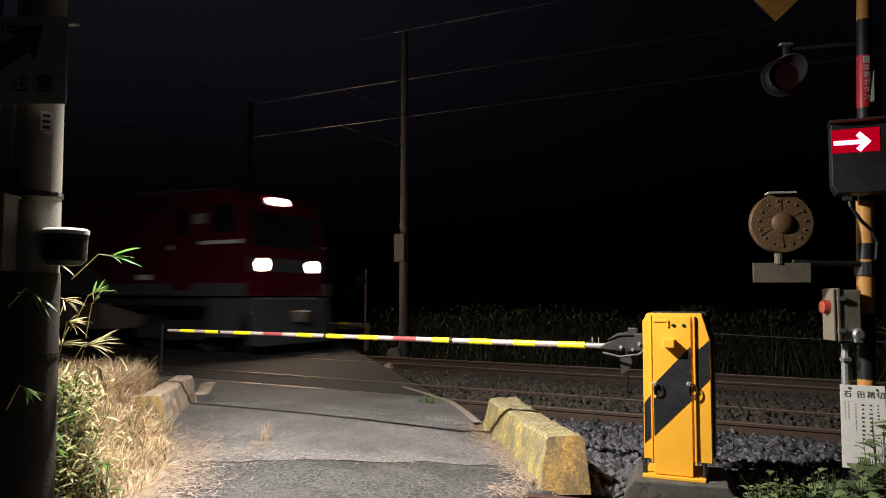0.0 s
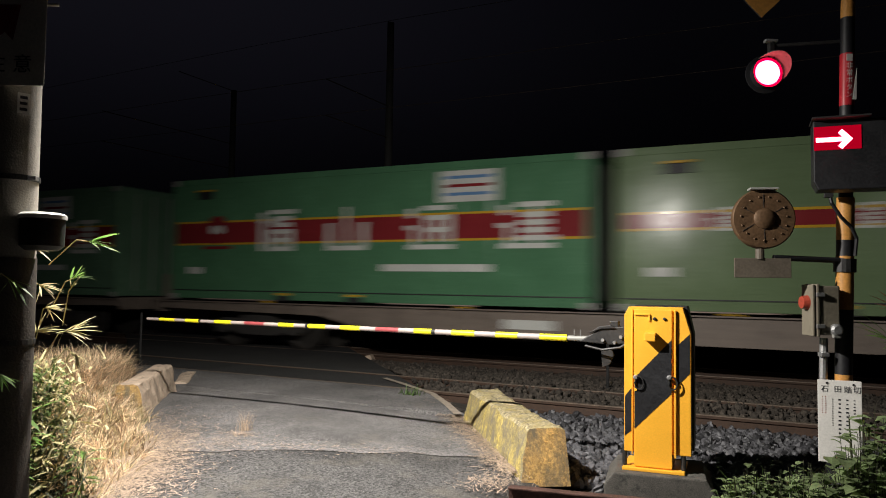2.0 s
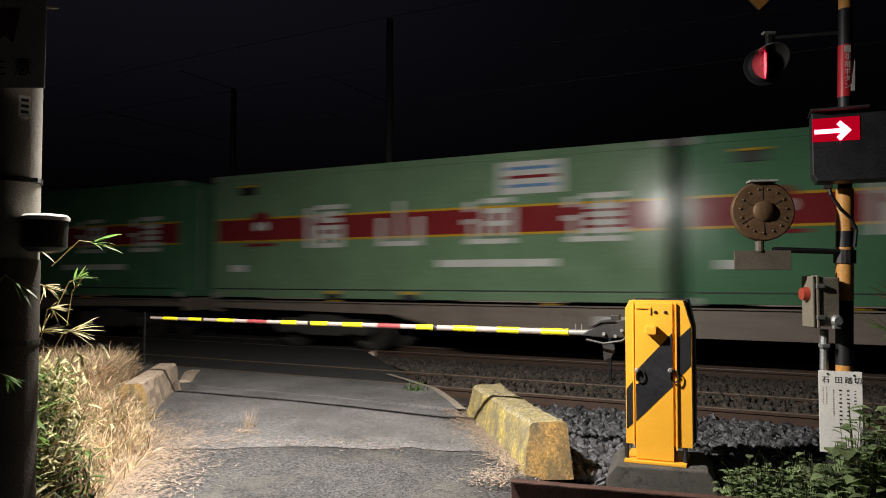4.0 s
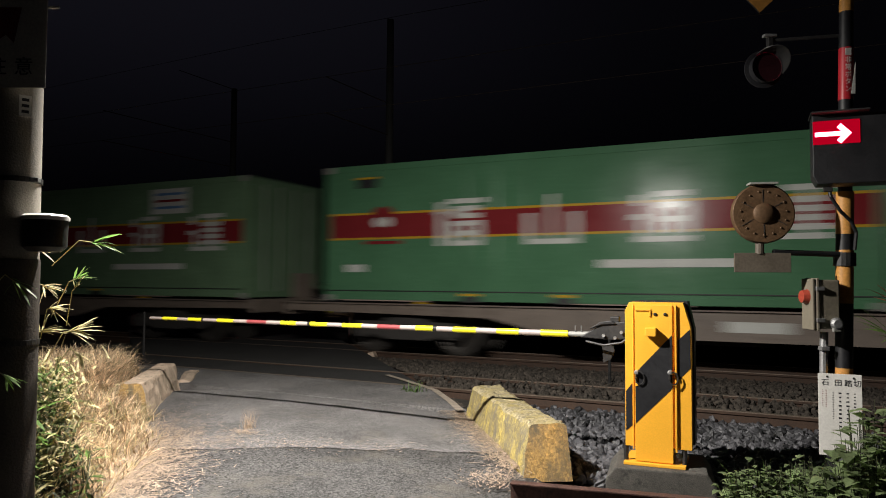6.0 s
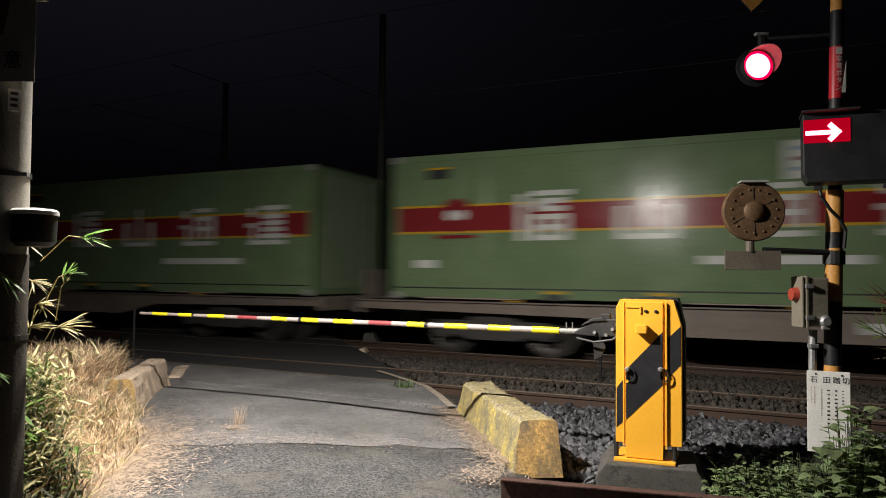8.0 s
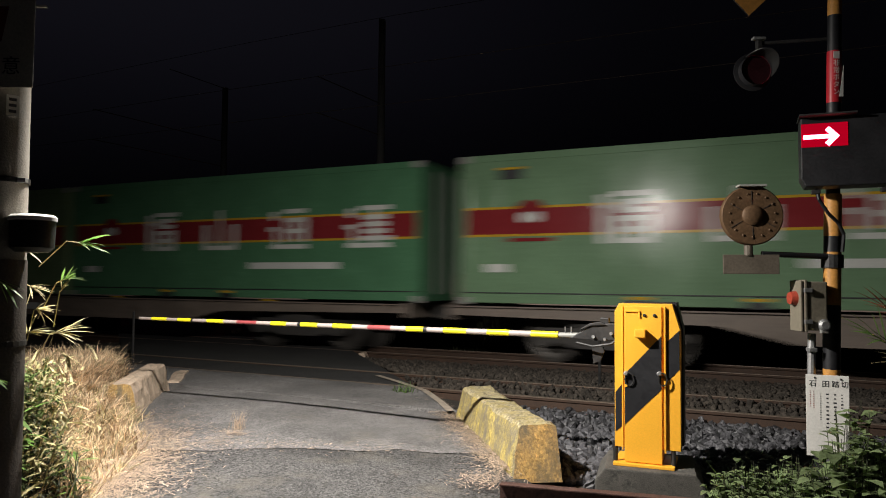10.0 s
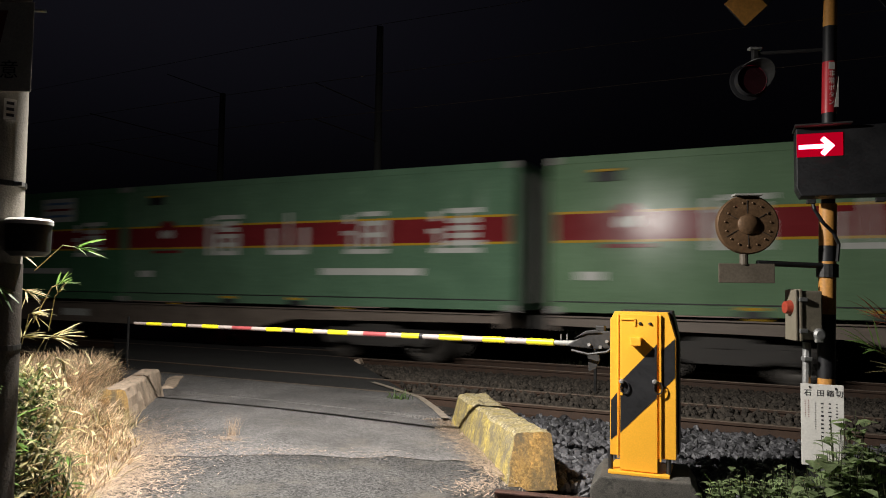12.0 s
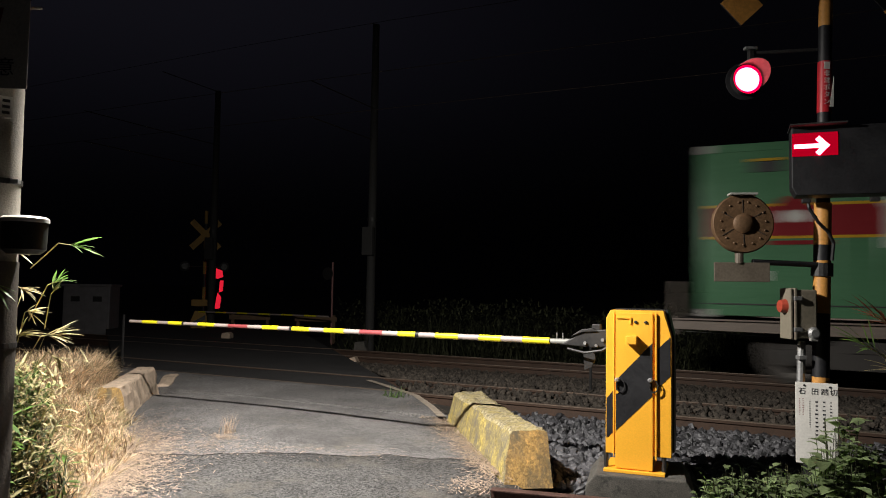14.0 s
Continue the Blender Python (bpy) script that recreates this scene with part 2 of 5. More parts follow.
LOCO_GREY = mat("loco_grey", (0.075, 0.077, 0.086), 0.10, spec=0.22, var=0.10, scale=2, bump=0.02)
LOCO_WHITE = mat("loco_white_line", (0.72, 0.72, 0.72), 0.3, var=0.08, scale=3, bump=0)
LOCO_DARK = mat("loco_dark_grille", (0.02, 0.02, 0.022), 0.6, var=0.3, scale=5, bump=0.1)
WINDOW = glass("dark_window_glass", (0.012, 0.013, 0.016))
HEADLIGHT = glow("headlight", (1.0, 0.74, 0.54), 320)
RED_LIT = glow("lit_red_lens", (1.0, 0.12, 0.14), 9)
RED_ARROW = glow("lit_red_arrow", (1.0, 0.10, 0.13), 14)
RED_FACE = mat("dark_red_face", (0.018, 0.003, 0.005), 0.5, bump=0, spec=0.2)
# weak emission that stands in for the bloom round the arrow
ARROW_HALO = glow("arrow_halo_glow", (1.0, 0.0, 0.03), 0.42)
RED_RIM = glow("red_lens_rim", (1.0, 0.0, 0.04), 2.0)
RED_DIM = glow("far_red_lens", (1.0, 0.02, 0.05), 0.7)


# ---- mesh helpers ----
def bm_box(bm, c, s, m=None):
    g = bmesh.ops.create_cube(bm, size=1.0)
    t = Matrix.Translation(c) @ Matrix.Diagonal((*s, 1))
    bmesh.ops.transform(bm, matrix=(m @ t if m else t), verts=g["verts"])
    return g["verts"]


def box(c, s, bevel=0.0, m=None):
    bm = bmesh.new()
    bm_box(bm, c, s, m)
    if bevel:
        bmesh.ops.bevel(bm, geom=bm.edges[:], offset=bevel, segments=2, profile=0.6, affect="EDGES")
    return bm


def bm_tube(bm, a, b, r0, r1=None, seg=12, caps=True):
    a, b = Vector(a), Vector(b)
    d = b - a
    t = Matrix.Translation((a + b) / 2) @ d.to_track_quat("Z", "Y").to_matrix().to_4x4()
    g = bmesh.ops.create_cone(bm, cap_ends=caps, segments=seg, radius1=r0, radius2=r0 if r1 is None else r1, depth=d.length)
    bmesh.ops.transform(bm, matrix=t, verts=g["verts"])
    return g["verts"]


def tube(a, b, r0, r1=None, seg=12):
    bm = bmesh.new()
    bm_tube(bm, a, b, r0, r1, seg)
    return bm


def path_tube(points, r, seg=8):
    bm = bmesh.new()
    for a, b in zip(points, points[1:]):
        bm_tube(bm, a, b, r, r, seg)
    return bm


def lathe(profile, seg=28, axis="Z"):
    """profile: (radius, height) pairs, turned round z (or round -y)."""
    bm = bmesh.new()
    rings = []
    for r, h in profile:
        ring = []
        for k in range(seg):
            a = 2 * math.pi * k / seg
            p = (r * math.cos(a), r * math.sin(a), h)
            ring.append(bm.verts.new(p if axis == "Z" else (p[0], -p[2], p[1])))
        rings.append(ring)
    for u, v in zip(rings, rings[1:]):
        for k in range(seg):
            bm.faces.new((u[k], u[(k + 1) % seg], v[(k + 1) % seg], v[k]))
    bm.faces.new(rings[0][::-1])
    bm.faces.new(rings[-1])
    return bm


def prism(poly, y0, y1, bevel=0.0):
    """A polygon of (x, z) pairs, drawn out from y0 to y1."""
    bm = bmesh.new()
    lo = [bm.verts.new((x, y0, z)) for x, z in poly]
    hi = [bm.verts.new((x, y1, z)) for x, z in poly]
    bm.faces.new(lo)
    bm.faces.new(hi[::-1])
    for k in range(len(poly)):
        j = (k + 1) % len(poly)
        bm.faces.new((lo[j], lo[k], hi[k], hi[j]))
    bmesh.ops.recalc_face_normals(bm, faces=bm.faces[:])
    if bevel:
        bmesh.ops.bevel(bm, geom=bm.edges[:], offset=bevel, segments=2, profile=0.6, affect="EDGES")
    return bm


def turned(bm, m):
    bmesh.ops.transform(bm, matrix=m, verts=bm.verts[:])
    return bm


def mesh_of(name, bm, material, smooth=False):
    me = bpy.data.meshes.new(name)
    bmesh.ops.recalc_face_normals(bm, faces=bm.faces[:])
    bm.to_mesh(me)
    bm.free()
    me.materials.append(material)
    if smooth:
        for p in me.polygons:
            p.use_smooth = True
        me.set_sharp_from_angle(angle=radians(40))
    return me


def part(name, bm, material, parent=None, label="", smooth=False):
    ob = new(name, mesh_of(name, bm, material, smooth))
    ob.parent = parent
    if label:
        tagged(ob, label)
    return ob


def thing(name, label, category, group="", m=None, kind=""):
    ob = new(name)
    ob.empty_display_size = 0.1
    if m is not None:
        ob.matrix_basis = m
    return tagged(ob, label, category, group, kind)


def raw(name, verts, faces, material, smooth=False):
    me = bpy.data.meshes.new(name)
    me.from_pydata(verts, [], faces)
    me.materials.append(material)
    if smooth:
        for p in me.polygons:
            p.use_smooth = True
    return new(name, me)


def lettering(name, text, size, m, material, parent, label="", depth=0.001):
    """Words in the built-in font as a mesh, centred, in the xz plane facing -y, at m in the parent's space."""
    cu = bpy.data.curves.new(name, "FONT")
    cu.body, cu.size, cu.extrude, cu.align_x, cu.align_y = text, size, depth, "CENTER", "CENTER"
    ob = new("lettering_source", cu)
    bpy.context.view_layer.update()
    me = bpy.data.meshes.new_from_object(ob.evaluated_get(bpy.context.evaluated_depsgraph_get()))
    bpy.data.objects.remove(ob)
    bpy.data.curves.remove(cu)
    me.transform(m @ pose(0, 0, 0, 90))
    me.materials.clear()
    me.materials.append(material)
    o2 = new(name, me)
    o2.parent = parent
    if label:
        tagged(o2, label)
    return o2


# ---- ground, road and tracks ----
T1, T2 = 8.98, 12.77          # the centre lines of the two tracks
ROAD = Vector((-0.61, 0.79, 0)).normalized()
ACROSS = Vector((0.79, 0.61, 0)).normalized()
ROAD_MID = Vector((-4.75, 6.15, 0))


def build_ground():
    def height(x, y):
        base = -0.32
        if 5.9 < y < 14.6:
            base = -0.19 if y < 8.2 else -0.15
            base += 0.05 * noise.noise((x * 0.8, y * 0.8, 0))
        elif y >= 14.6:
            base = -0.2 - 0.25 * min(1, (y - 14.6) / 2) + 0.08 * noise.noise((x * 0.3, y * 0.3, 3))
        else:
            base = -0.19 - 0.10 * min(1, (5.9 - y) / 3) + 0.04 * noise.noise((x, y, 5))
        return base
    xs = [-900, -300, -120, -60, -40] + [-30 + 0.5 * i for i in range(91)] + [25, 50, 120, 300, 900]
    ys = [-900, -200, -60, -20, -8] + [-4 + 0.4 * i for i in range(66)] + [26, 34, 60, 150, 400, 1500]
    verts = [(x, y, height(x, y)) for y in ys for x in xs]
    nx = len(xs)
    faces = [(j * nx + i, j * nx + i + 1, (j + 1) * nx + i + 1, (j + 1) * nx + i) for j in range(len(ys) - 1) for i in range(nx - 1)]
    tagged(raw("ground", verts, faces, SOIL, True), "dark bare soil beside the railway", "ground", kind="structure")


def road_z(s):
    """Height of the road s metres along its line, measured from between the kerbs."""
    return -0.03 + 0.03 * min(1, max(-6, s) / 2.2) if s < 2.2 else 0.0


def build_road(name, s0, s1, n, material, label, lift):
    k = 20
    verts, faces = [], []
    for i in range(n + 1):
        s = s0 + (s1 - s0) * i / n
        for j in range(k + 1):
            u = -1 + 2 * j / k
            half = 1.72 + 0.05 * noise.noise((s * 1.7, u * 2, 1))
            p = ROAD_MID + ROAD * (s + 0.16 * noise.noise((u * 3, 9, s0)) + 0.06 * noise.noise((u * 11, 5, s0)) - 0.30 * u) + ACROSS * (u * half)
            z = road_z(s) + 0.035 * (1 - u * u) - 0.035 + 0.008 * noise.noise((p.x * 2, p.y * 2, 0)) + lift
            verts.append((p.x, p.y, z))
    for i in range(n):
        for j in range(k):
            a = i * (k + 1) + j
            faces.append((a, a + 1, a + k + 2, a + k + 1))
    m = len(verts)
    ob = raw(name, verts, faces, material, True)
    md = ob.modifiers.new("thickness", "SOLIDIFY")
    md.thickness, md.offset = 0.3, -1
    md.use_rim = lift == 0
    tagged(ob, label, "road", kind="structure")


def strip(name, y0, y1, z, material, label, skew=0.0, x0=None, x1=None):
    """A piece of the crossing's deck between two lines parallel to the rails, with slanting ends."""
    def ends(y):
        right = -3.2 - 0.92 * (y - 6.95)
        left = -8.3 - 1.25 * (y - 7.1)
        return left, right
    verts, n = [], 24
    for y in (y0, y1):
        l, r = ends(y)
        for i in range(n + 1):
            x = l + (r - l) * i / n
            verts.append((x, y + 0.012 * noise.noise((x * 2, y, 7)), z + 0.01 * noise.noise((x * 1.3, y * 3, 2))))
    faces = [(i, i + 1, n + 2 + i, n + 1 + i) for i in range(n)]
    ob = raw(name, verts, faces, material)
    md = ob.modifiers.new("thickness", "SOLIDIFY")
    md.thickness, md.offset = 0.25, -1
    return tagged(ob, label, "crossing deck", kind="structure")


def rail_profile():
    half = [(0.065, -0.153), (0.065, -0.142), (0.012, -0.125), (0.009, -0.05), (0.032, -0.036), (0.0325, -0.008)]
    return half


def build_rail(name, y):
    half = rail_profile()
    poly = half + [(-a, b) for a, b in half[::-1]]
    bm = bmesh.new()
    xs = (-160, -40, 40, 120)
    rings = [[bm.verts.new((x, y + a, b)) for a, b in poly] for x in xs]
    for u, v in zip(rings, rings[1:]):
        for k in range(len(poly)):
            j = (k + 1) % len(poly)
            if k != len(half) - 1:
                bm.faces.new((u[k], u[j], v[j], v[k]))
    root = thing(name, "rusty steel rail with a polished head", "rail", "rails of the two tracks")
    tagged(root, kind="structure")
    part("web", bm, RAIL, root)
    part("head", box((-20, y, -0.004), (280, 0.064, 0.008)), RAIL_TOP, root, "polished running surface")
    return root


def build_tracks():
    for c, tag in ((T1, "near"), (T2, "far")):
        for side in (-0.565, 0.565):
            build_rail("rail", c + side)
        sl = part("sleeper", box((0, 0, -0.235), (0.22, 2.0, 0.16), 0.012), SLEEPER)
        sl.matrix_basis = pose(-0.3, c, 0)
        tagged(sl, "brown-stained concrete sleeper bedded in ballast", "sleeper", "sleepers of the tracks")
        for k in range(-36, 24):
            if k and not (-9.5 < -0.3 + 0.6 * k + (c - 9) * 0.8 < -4.2):
                copy_thing(sl, pose(-0.3 + 0.6 * k, c, 0))


def stones(name, count, region, size, material, label, seed, avoid=None):
    """Loose broken stones, far too many to count, joined in one mesh."""
    rnd = random.Random(seed)
    verts, faces = [], []
    base = bmesh.new()
    bmesh.ops.create_icosphere(base, subdivisions=1, radius=1)
    bv = [v.co.copy() for v in base.verts]
    bf = [[v.index for v in f.verts] for f in base.faces]
    base.free()
    for _ in range(count):
        x, y = rnd.uniform(*region[0]), rnd.uniform(*region[1])
        if avoid and avoid(x, y):
            continue
        z = region[2](x, y) + rnd.uniform(-0.01, 0.02)
        s = size * rnd.uniform(0.55, 1.35)
        q = Euler((rnd.uniform(0, 6), rnd.uniform(0, 6), rnd.uniform(0, 6))).to_matrix()
        sq = Vector((1, rnd.uniform(0.6, 0.95), rnd.uniform(0.45, 0.8)))
        off = len(verts)
        for v in bv:
            w = v * rnd.uniform(0.72, 1.15)
            w = q @ Vector((w.x * sq.x, w.y * sq.y, w.z * sq.z)) * s
            verts.append((x + w.x, y + w.y, z + w.z))
        faces += [[a + off for a in f] for f in bf]
    return tagged(raw(name, verts, faces, material), label, "ballast", kind="stuff")


def off_road(x, y, margin=0.0):
    right = -3.0 - 0.92 * (y - 6.95) + margin
    left = -8.3 - 1.25 * (y - 7.1) - margin
    if y < 7:
        p = Vector((x, y, 0)) - ROAD_MID
        return abs(p.dot(ACROSS)) < 1.8 + margin
    return left < x < right


def build_ballast():
    near = stones("ballast_near", 6500, ((-3.2, 4.2), (5.5, 8.35), lambda x, y: -0.14 - 0.05 * max(0, 6.4 - y)), 0.056, STONE,
           "grey broken stone ballast beside the near rail", 3, lambda x, y: off_road(x, y, 0.25))
    build_single_stones(near)
    stones("ballast_between_tracks", 16000, ((-9, 6), (8.52, 12.1), lambda x, y: -0.13 + 0.10 * math.exp(-((y - 10.0) / 1.0) ** 2)), 0.043, OLD_STONE,
           "brown-stained fine ballast between the two tracks", 5, lambda x, y: off_road(x, y))
    stones("ballast_far", 2500, ((-16, 10), (12.35, 14.3), lambda x, y: -0.16), 0.055, OLD_STONE,
           "brown-stained ballast of the far track", 6, lambda x, y: off_road(x, y) or abs(y - 13.33) < 0.09)


def build_single_stones(bed):
    """The stones that lie loose on top of the bed, between kerb block and footing."""
    rnd = random.Random(91)
    shapes = []
    for _ in range(12):
        bm = bmesh.new()
        bmesh.ops.create_icosphere(bm, subdivisions=1, radius=0.056)
        for v in bm.verts:
            v.co = Vector((v.co.x, v.co.y * 0.8, v.co.z * 0.6)) * rnd.uniform(0.72, 1.18)
        shapes.append(mesh_of("stone", bm, STONE))
    count = 0
    while count < 280:
        x, y = rnd.uniform(-2.4, 0.5), rnd.uniform(5.5, 7.2)
        if off_road(x, y, 0.3) or (-1.5 < x < -0.55 and 5.3 < y < 6.0):
            continue
        ob = new("stone", rnd.choice(shapes))
        ob.parent = bed
        ob.matrix_basis = pose(x, y, -0.115 - 0.05 * max(0, 6.4 - y), rnd.uniform(0, 360), rnd.uniform(0, 360), rnd.uniform(0, 360))
        count += 1


build_ground()
build_road("road", -16.0, -1.30, 110, ROUGH_ASPHALT, "coarse worn grey asphalt lane before the level crossing", 0.0)
build_road("road_patch", -1.45, 1.6, 32, ASPHALT, "smoother dark asphalt patch rising to the rails", 0.006)
strip("crossing_deck_approach", 7.05, T1 - 0.565 - 0.05, 0.0, ASPHALT, "asphalt apron before the near rail of the crossing")
strip("crossing_deck_near_track", T1 - 0.565 + 0.11, T1 + 0.565 - 0.10, -0.005, CROSSING, "dark asphalt infill between the near rails")
strip("crossing_deck_between", T1 + 0.565 + 0.05, T2 - 0.565 - 0.05, 0.0, CROSSING, "dark asphalt deck between the two tracks")
strip("crossing_deck_far_track", T2 - 0.565 + 0.11, T2 + 0.565 - 0.10, -0.005, CROSSING, "dark asphalt infill between the far rails")
strip("crossing_deck_far_side", T2 + 0.565 + 0.05, 21.0, -0.02, CROSSING, "dark asphalt lane on the far side of the tracks")
build_tracks()
build_ballast()


def build_white_line():
    bm = bmesh.new()
    pts = [(-5.54, 9.1), (-4.94, 8.66), (-4.24, 8.12), (-3.69, 7.45), (-3.32, 6.95)]
    for (x0, y0), (x1, y1) in zip(pts, pts[1:]):
        d = Vector((x1 - x0, y1 - y0, 0))
        w = Vector((-d.y, d.x, 0)).normalized() * 0.042
        q = [bm.verts.new((p[0] + s * w.x, p[1] + s * w.y, 0.012)) for p, s in (((x0, y0), -1), ((x1, y1), -1), ((x1, y1), 1), ((x0, y0), 1))]
        bm.faces.new(q)
    ob = part("edge_line", bm, ROAD_PAINT)
    tagged(ob, "worn whitish paint line along the crossing's edge", "road marking", kind="structure")


build_white_line()


def build_edging():
    """Crumbled concrete rim of the lane between the kerb block and the first rail."""
    rnd = random.Random(77)
    a, b = Vector((-7.52, 7.12, 0)), Vector((-8.30, 8.02, 0))
    d = (b - a).normalized()
    side = Vector((-d.y, d.x, 0))
    n, bm, rings = 14, bmesh.new(), []
    for i in range(n + 1):
        p = a.lerp(b, i / n) + side * rnd.uniform(-0.015, 0.015)
        rings.append([bm.verts.new(tuple(p + side * u + Vector((0, 0, z + rnd.uniform(-0.008, 0.008))))) for u, z in ((-0.11, -0.08), (-0.09, 0.02), (0.0, 0.035), (0.08, 0.015), (0.11, -0.08))])
    for u, v in zip(rings, rings[1:]):
        for k in range(4):
            bm.faces.new((u[k], u[k + 1], v[k + 1], v[k]))
    bm.faces.new(rings[0])
    bm.faces.new(rings[-1])
    bmesh.ops.recalc_face_normals(bm, faces=bm.faces[:])
    tagged(part("lane_edging", bm, KERB_TOP), "crumbled pale concrete rim of the lane beside the rail", "edging", kind="structure")


build_edging()


# ---- kerb blocks ----
def kerb_block(a, b, width, h, label, side_paint, orange_end, top_paint, rake):
    """A long concrete block with sloping sides between two points of its foot on the road's side."""
    a, b = Vector(a), Vector(b)
    d = (b - a).normalized()
    side = Vector((d.y, -d.x, 0))
    length = (b - a).length
    bm = bmesh.new()
    n = 40
    prof = [(0.0, 0.0), (0.04, 0.10), (0.08, 0.3), (0.12, 0.5), (0.17, 0.75), (0.22, 0.94), (0.27, 1.0), (0.42, 1.01), (0.57, 1.0), (0.72, 1.01), (0.86, 1.0), (0.93, 0.95), (0.95, 0.5), (0.95, 0.0)]
    rings = []
    for i in range(n + 1):
        s = i / n
        ring = []
        for u, v in prof:
            slope = (rake if i == 0 else (-0.05 if i == n else max(0.0, rake * (1 - 5 * s)))) * v
            p = a + d * (length * s + slope) + side * (u * width)
            w = 0.016 * noise.noise((s * 9, u * 5, v * 4)) + 0.009 * noise.noise((s * 37, u * 17, v * 15))
            ring.append(bm.verts.new((p.x + w, p.y + w, -0.12 + v * (h + 0.12) + w)))
        rings.append(ring)
    for u, v in zip(rings, rings[1:]):
        for k in range(len(prof) - 1):
            bm.faces.new((u[k], u[k + 1], v[k + 1], v[k]))
    bm.faces.new(rings[0])
    bm.faces.new(rings[-1])
    bmesh.ops.recalc_face_normals(bm, faces=bm.faces[:])
    me = bpy.data.meshes.new("kerb_block")
    for f in bm.faces:
        f.material_index = 1 if f.normal.z > 0.6 else (2 if f.normal.dot(d) * (1 if orange_end else -1) > 0.8 else 0)
    bm.to_mesh(me)
    bm.free()
    for m in (side_paint, top_paint, KERB_ORANGE):
        me.materials.append(m)
    return tagged(new("kerb_block", me), label, "kerb block", "kerb blocks of the crossing")


kerb_block((-1.93, 5.12, 0), (-3.30, 6.98, 0), 0.42, 0.27, "worn yellow-painted concrete kerb block beside the barrier machine", KERB_YELLOW, False, KERB_MOSS, 0.16)
kerb_block((-7.47, 7.05, 0), (-6.20, 5.42, 0), 0.34, 0.27, "worn concrete kerb block with orange paint beside dry grass", KERB_TOP, True, KERB_TOP, 0.05)


# ---- barrier machine and arm ----
def build_barrier():
    base = part("concrete_footing", prism([(-0.39, -0.26), (0.37, -0.26), (0.37, -0.06), (0.31, 0.03), (-0.32, 0.03), (-0.39, -0.06)], -0.30, 0.32, 0.012), DARK_CONCRETE)
    m = pose(-1.05, 5.62, 0, 0, 0, 5) @ Matrix.Diagonal((1.09, 1, 1, 1))
    base.matrix_basis = pose(-1.02, 5.64, 0, 0, 0, 10)
    tagged(base, "weathered dark concrete footing under the barrier machine", "footing")

    root = thing("barrier_machine", "yellow and black crossing barrier machine on a concrete footing", "barrier machine", m=m)
    z0, z1 = 0.16, 1.22
    part("base_plate", box((0, 0.0, 0.042), (0.40, 0.40, 0.022), 0.004), YELLOW, root)
    part("pedestal", prism([(-0.12, 0.05), (0.118, 0.05), (0.118, 0.2), (-0.12, 0.2)], -0.155, 0.15, 0.004), YELLOW, root)
    for x in (-0.19, 0.19):
        part("bolt", tube((x, -0.13, 0.05), (x, -0.13, 0.20), 0.016, seg=8), DARK_METAL, root)
    w = 0.238
    v = 0.192
    part("body", prism([(-v, z0), (w, z0), (w, 1.03), (w - 0.05, z1), (-v + 0.03, z1), (-v, z1 - 0.06)], -0.15, 0.22, 0.004), YELLOW, root)
    # flank turned from the lamp: its shade is put in as black
    part("rear_cover", prism([(-v + 0.01, z0 + 0.01), (w + 0.012, z0 + 0.01), (w + 0.012, 1.02), (w - 0.03, z1 + 0.008), (-v + 0.05, z1 + 0.008), (-v + 0.01, z1 - 0.06)], 0.0, 0.24, 0.003), BLACK, root, "side and back cover, black for the unlit side")
    door = part("front_door", prism([(-0.125, 0.06), (0.120, 0.06), (0.120, 1.20), (-0.125, 1.20)], -0.168, -0.152, 0.003), YELLOW, root)
    part("side_flange", box((0.140, -0.158, 0.67), (0.012, 0.022, 1.06), 0.003), YELLOW, root)
    part("side_flange", box((-0.137, -0.156, 0.67), (0.008, 0.018, 1.06), 0.003), YELLOW, root)
    # black warning stripes
    part("stripe", prism([(-0.122, 0.33), (0.117, 0.60), (0.117, 0.985), (-0.122, 0.70)], -0.1705, -0.1685), BLACK, door, "black diagonal stripe")
    part("stripe", prism([(0.152, 0.655), (0.232, 0.75), (0.232, 1.03), (0.152, 0.945)], -0.1525, -0.1505), BLACK, root, "black diagonal stripe")
    part("stripe", prism([(-0.187, 0.27), (-0.145, 0.31), (-0.145, 0.62), (-0.187, 0.56)], -0.1525, -0.1505), BLACK, root, "black diagonal stripe")
    part("latch_plate", box((-0.07, -0.173, 1.165), (0.10, 0.010, 0.012), 0.002), YELLOW, door)
    part("latch_plate", box((-0.025, -0.173, 1.143), (0.012, 0.010, 0.05), 0.002), YELLOW, door)
    for x in (0.01, 0.075):
        part("screw", turned(lathe([(0.012, 0), (0.012, 0.006), (0.006, 0.012)], 12, "Y"), pose(x, -0.168, 1.135)), DARK_METAL, door)
    part("lock_box", box((-0.015, -0.205, 1.005), (0.07, 0.075, 0.06), 0.006), YELLOW, door, "projecting yellow lock cover")
    for x, z in ((-0.112, 0.705), (0.105, 0.715)):
        ring = bmesh.new()
        pts = [Vector((x + 0.028 * math.sin(a) + 0.022, -0.182, z - 0.042 + 0.045 * math.cos(a))) for a in [k * math.pi / 8 for k in range(17)]]
        for p, q in zip(pts, pts[1:]):
            bm_tube(ring, p, q, 0.005, seg=6)
        part("ring_handle", ring, DARK_METAL, door, "hanging steel ring")
        part("handle_stud", turned(lathe([(0.018, 0), (0.018, 0.02), (0.01, 0.035)], 12, "Y"), pose(x, -0.168, z)), GALV, door)
    for z in (0.655, 0.615):
        part("screw", turned(lathe([(0.011, 0), (0.011, 0.008)], 10, "Y"), pose(-0.115, -0.168, z)), YELLOW, door)

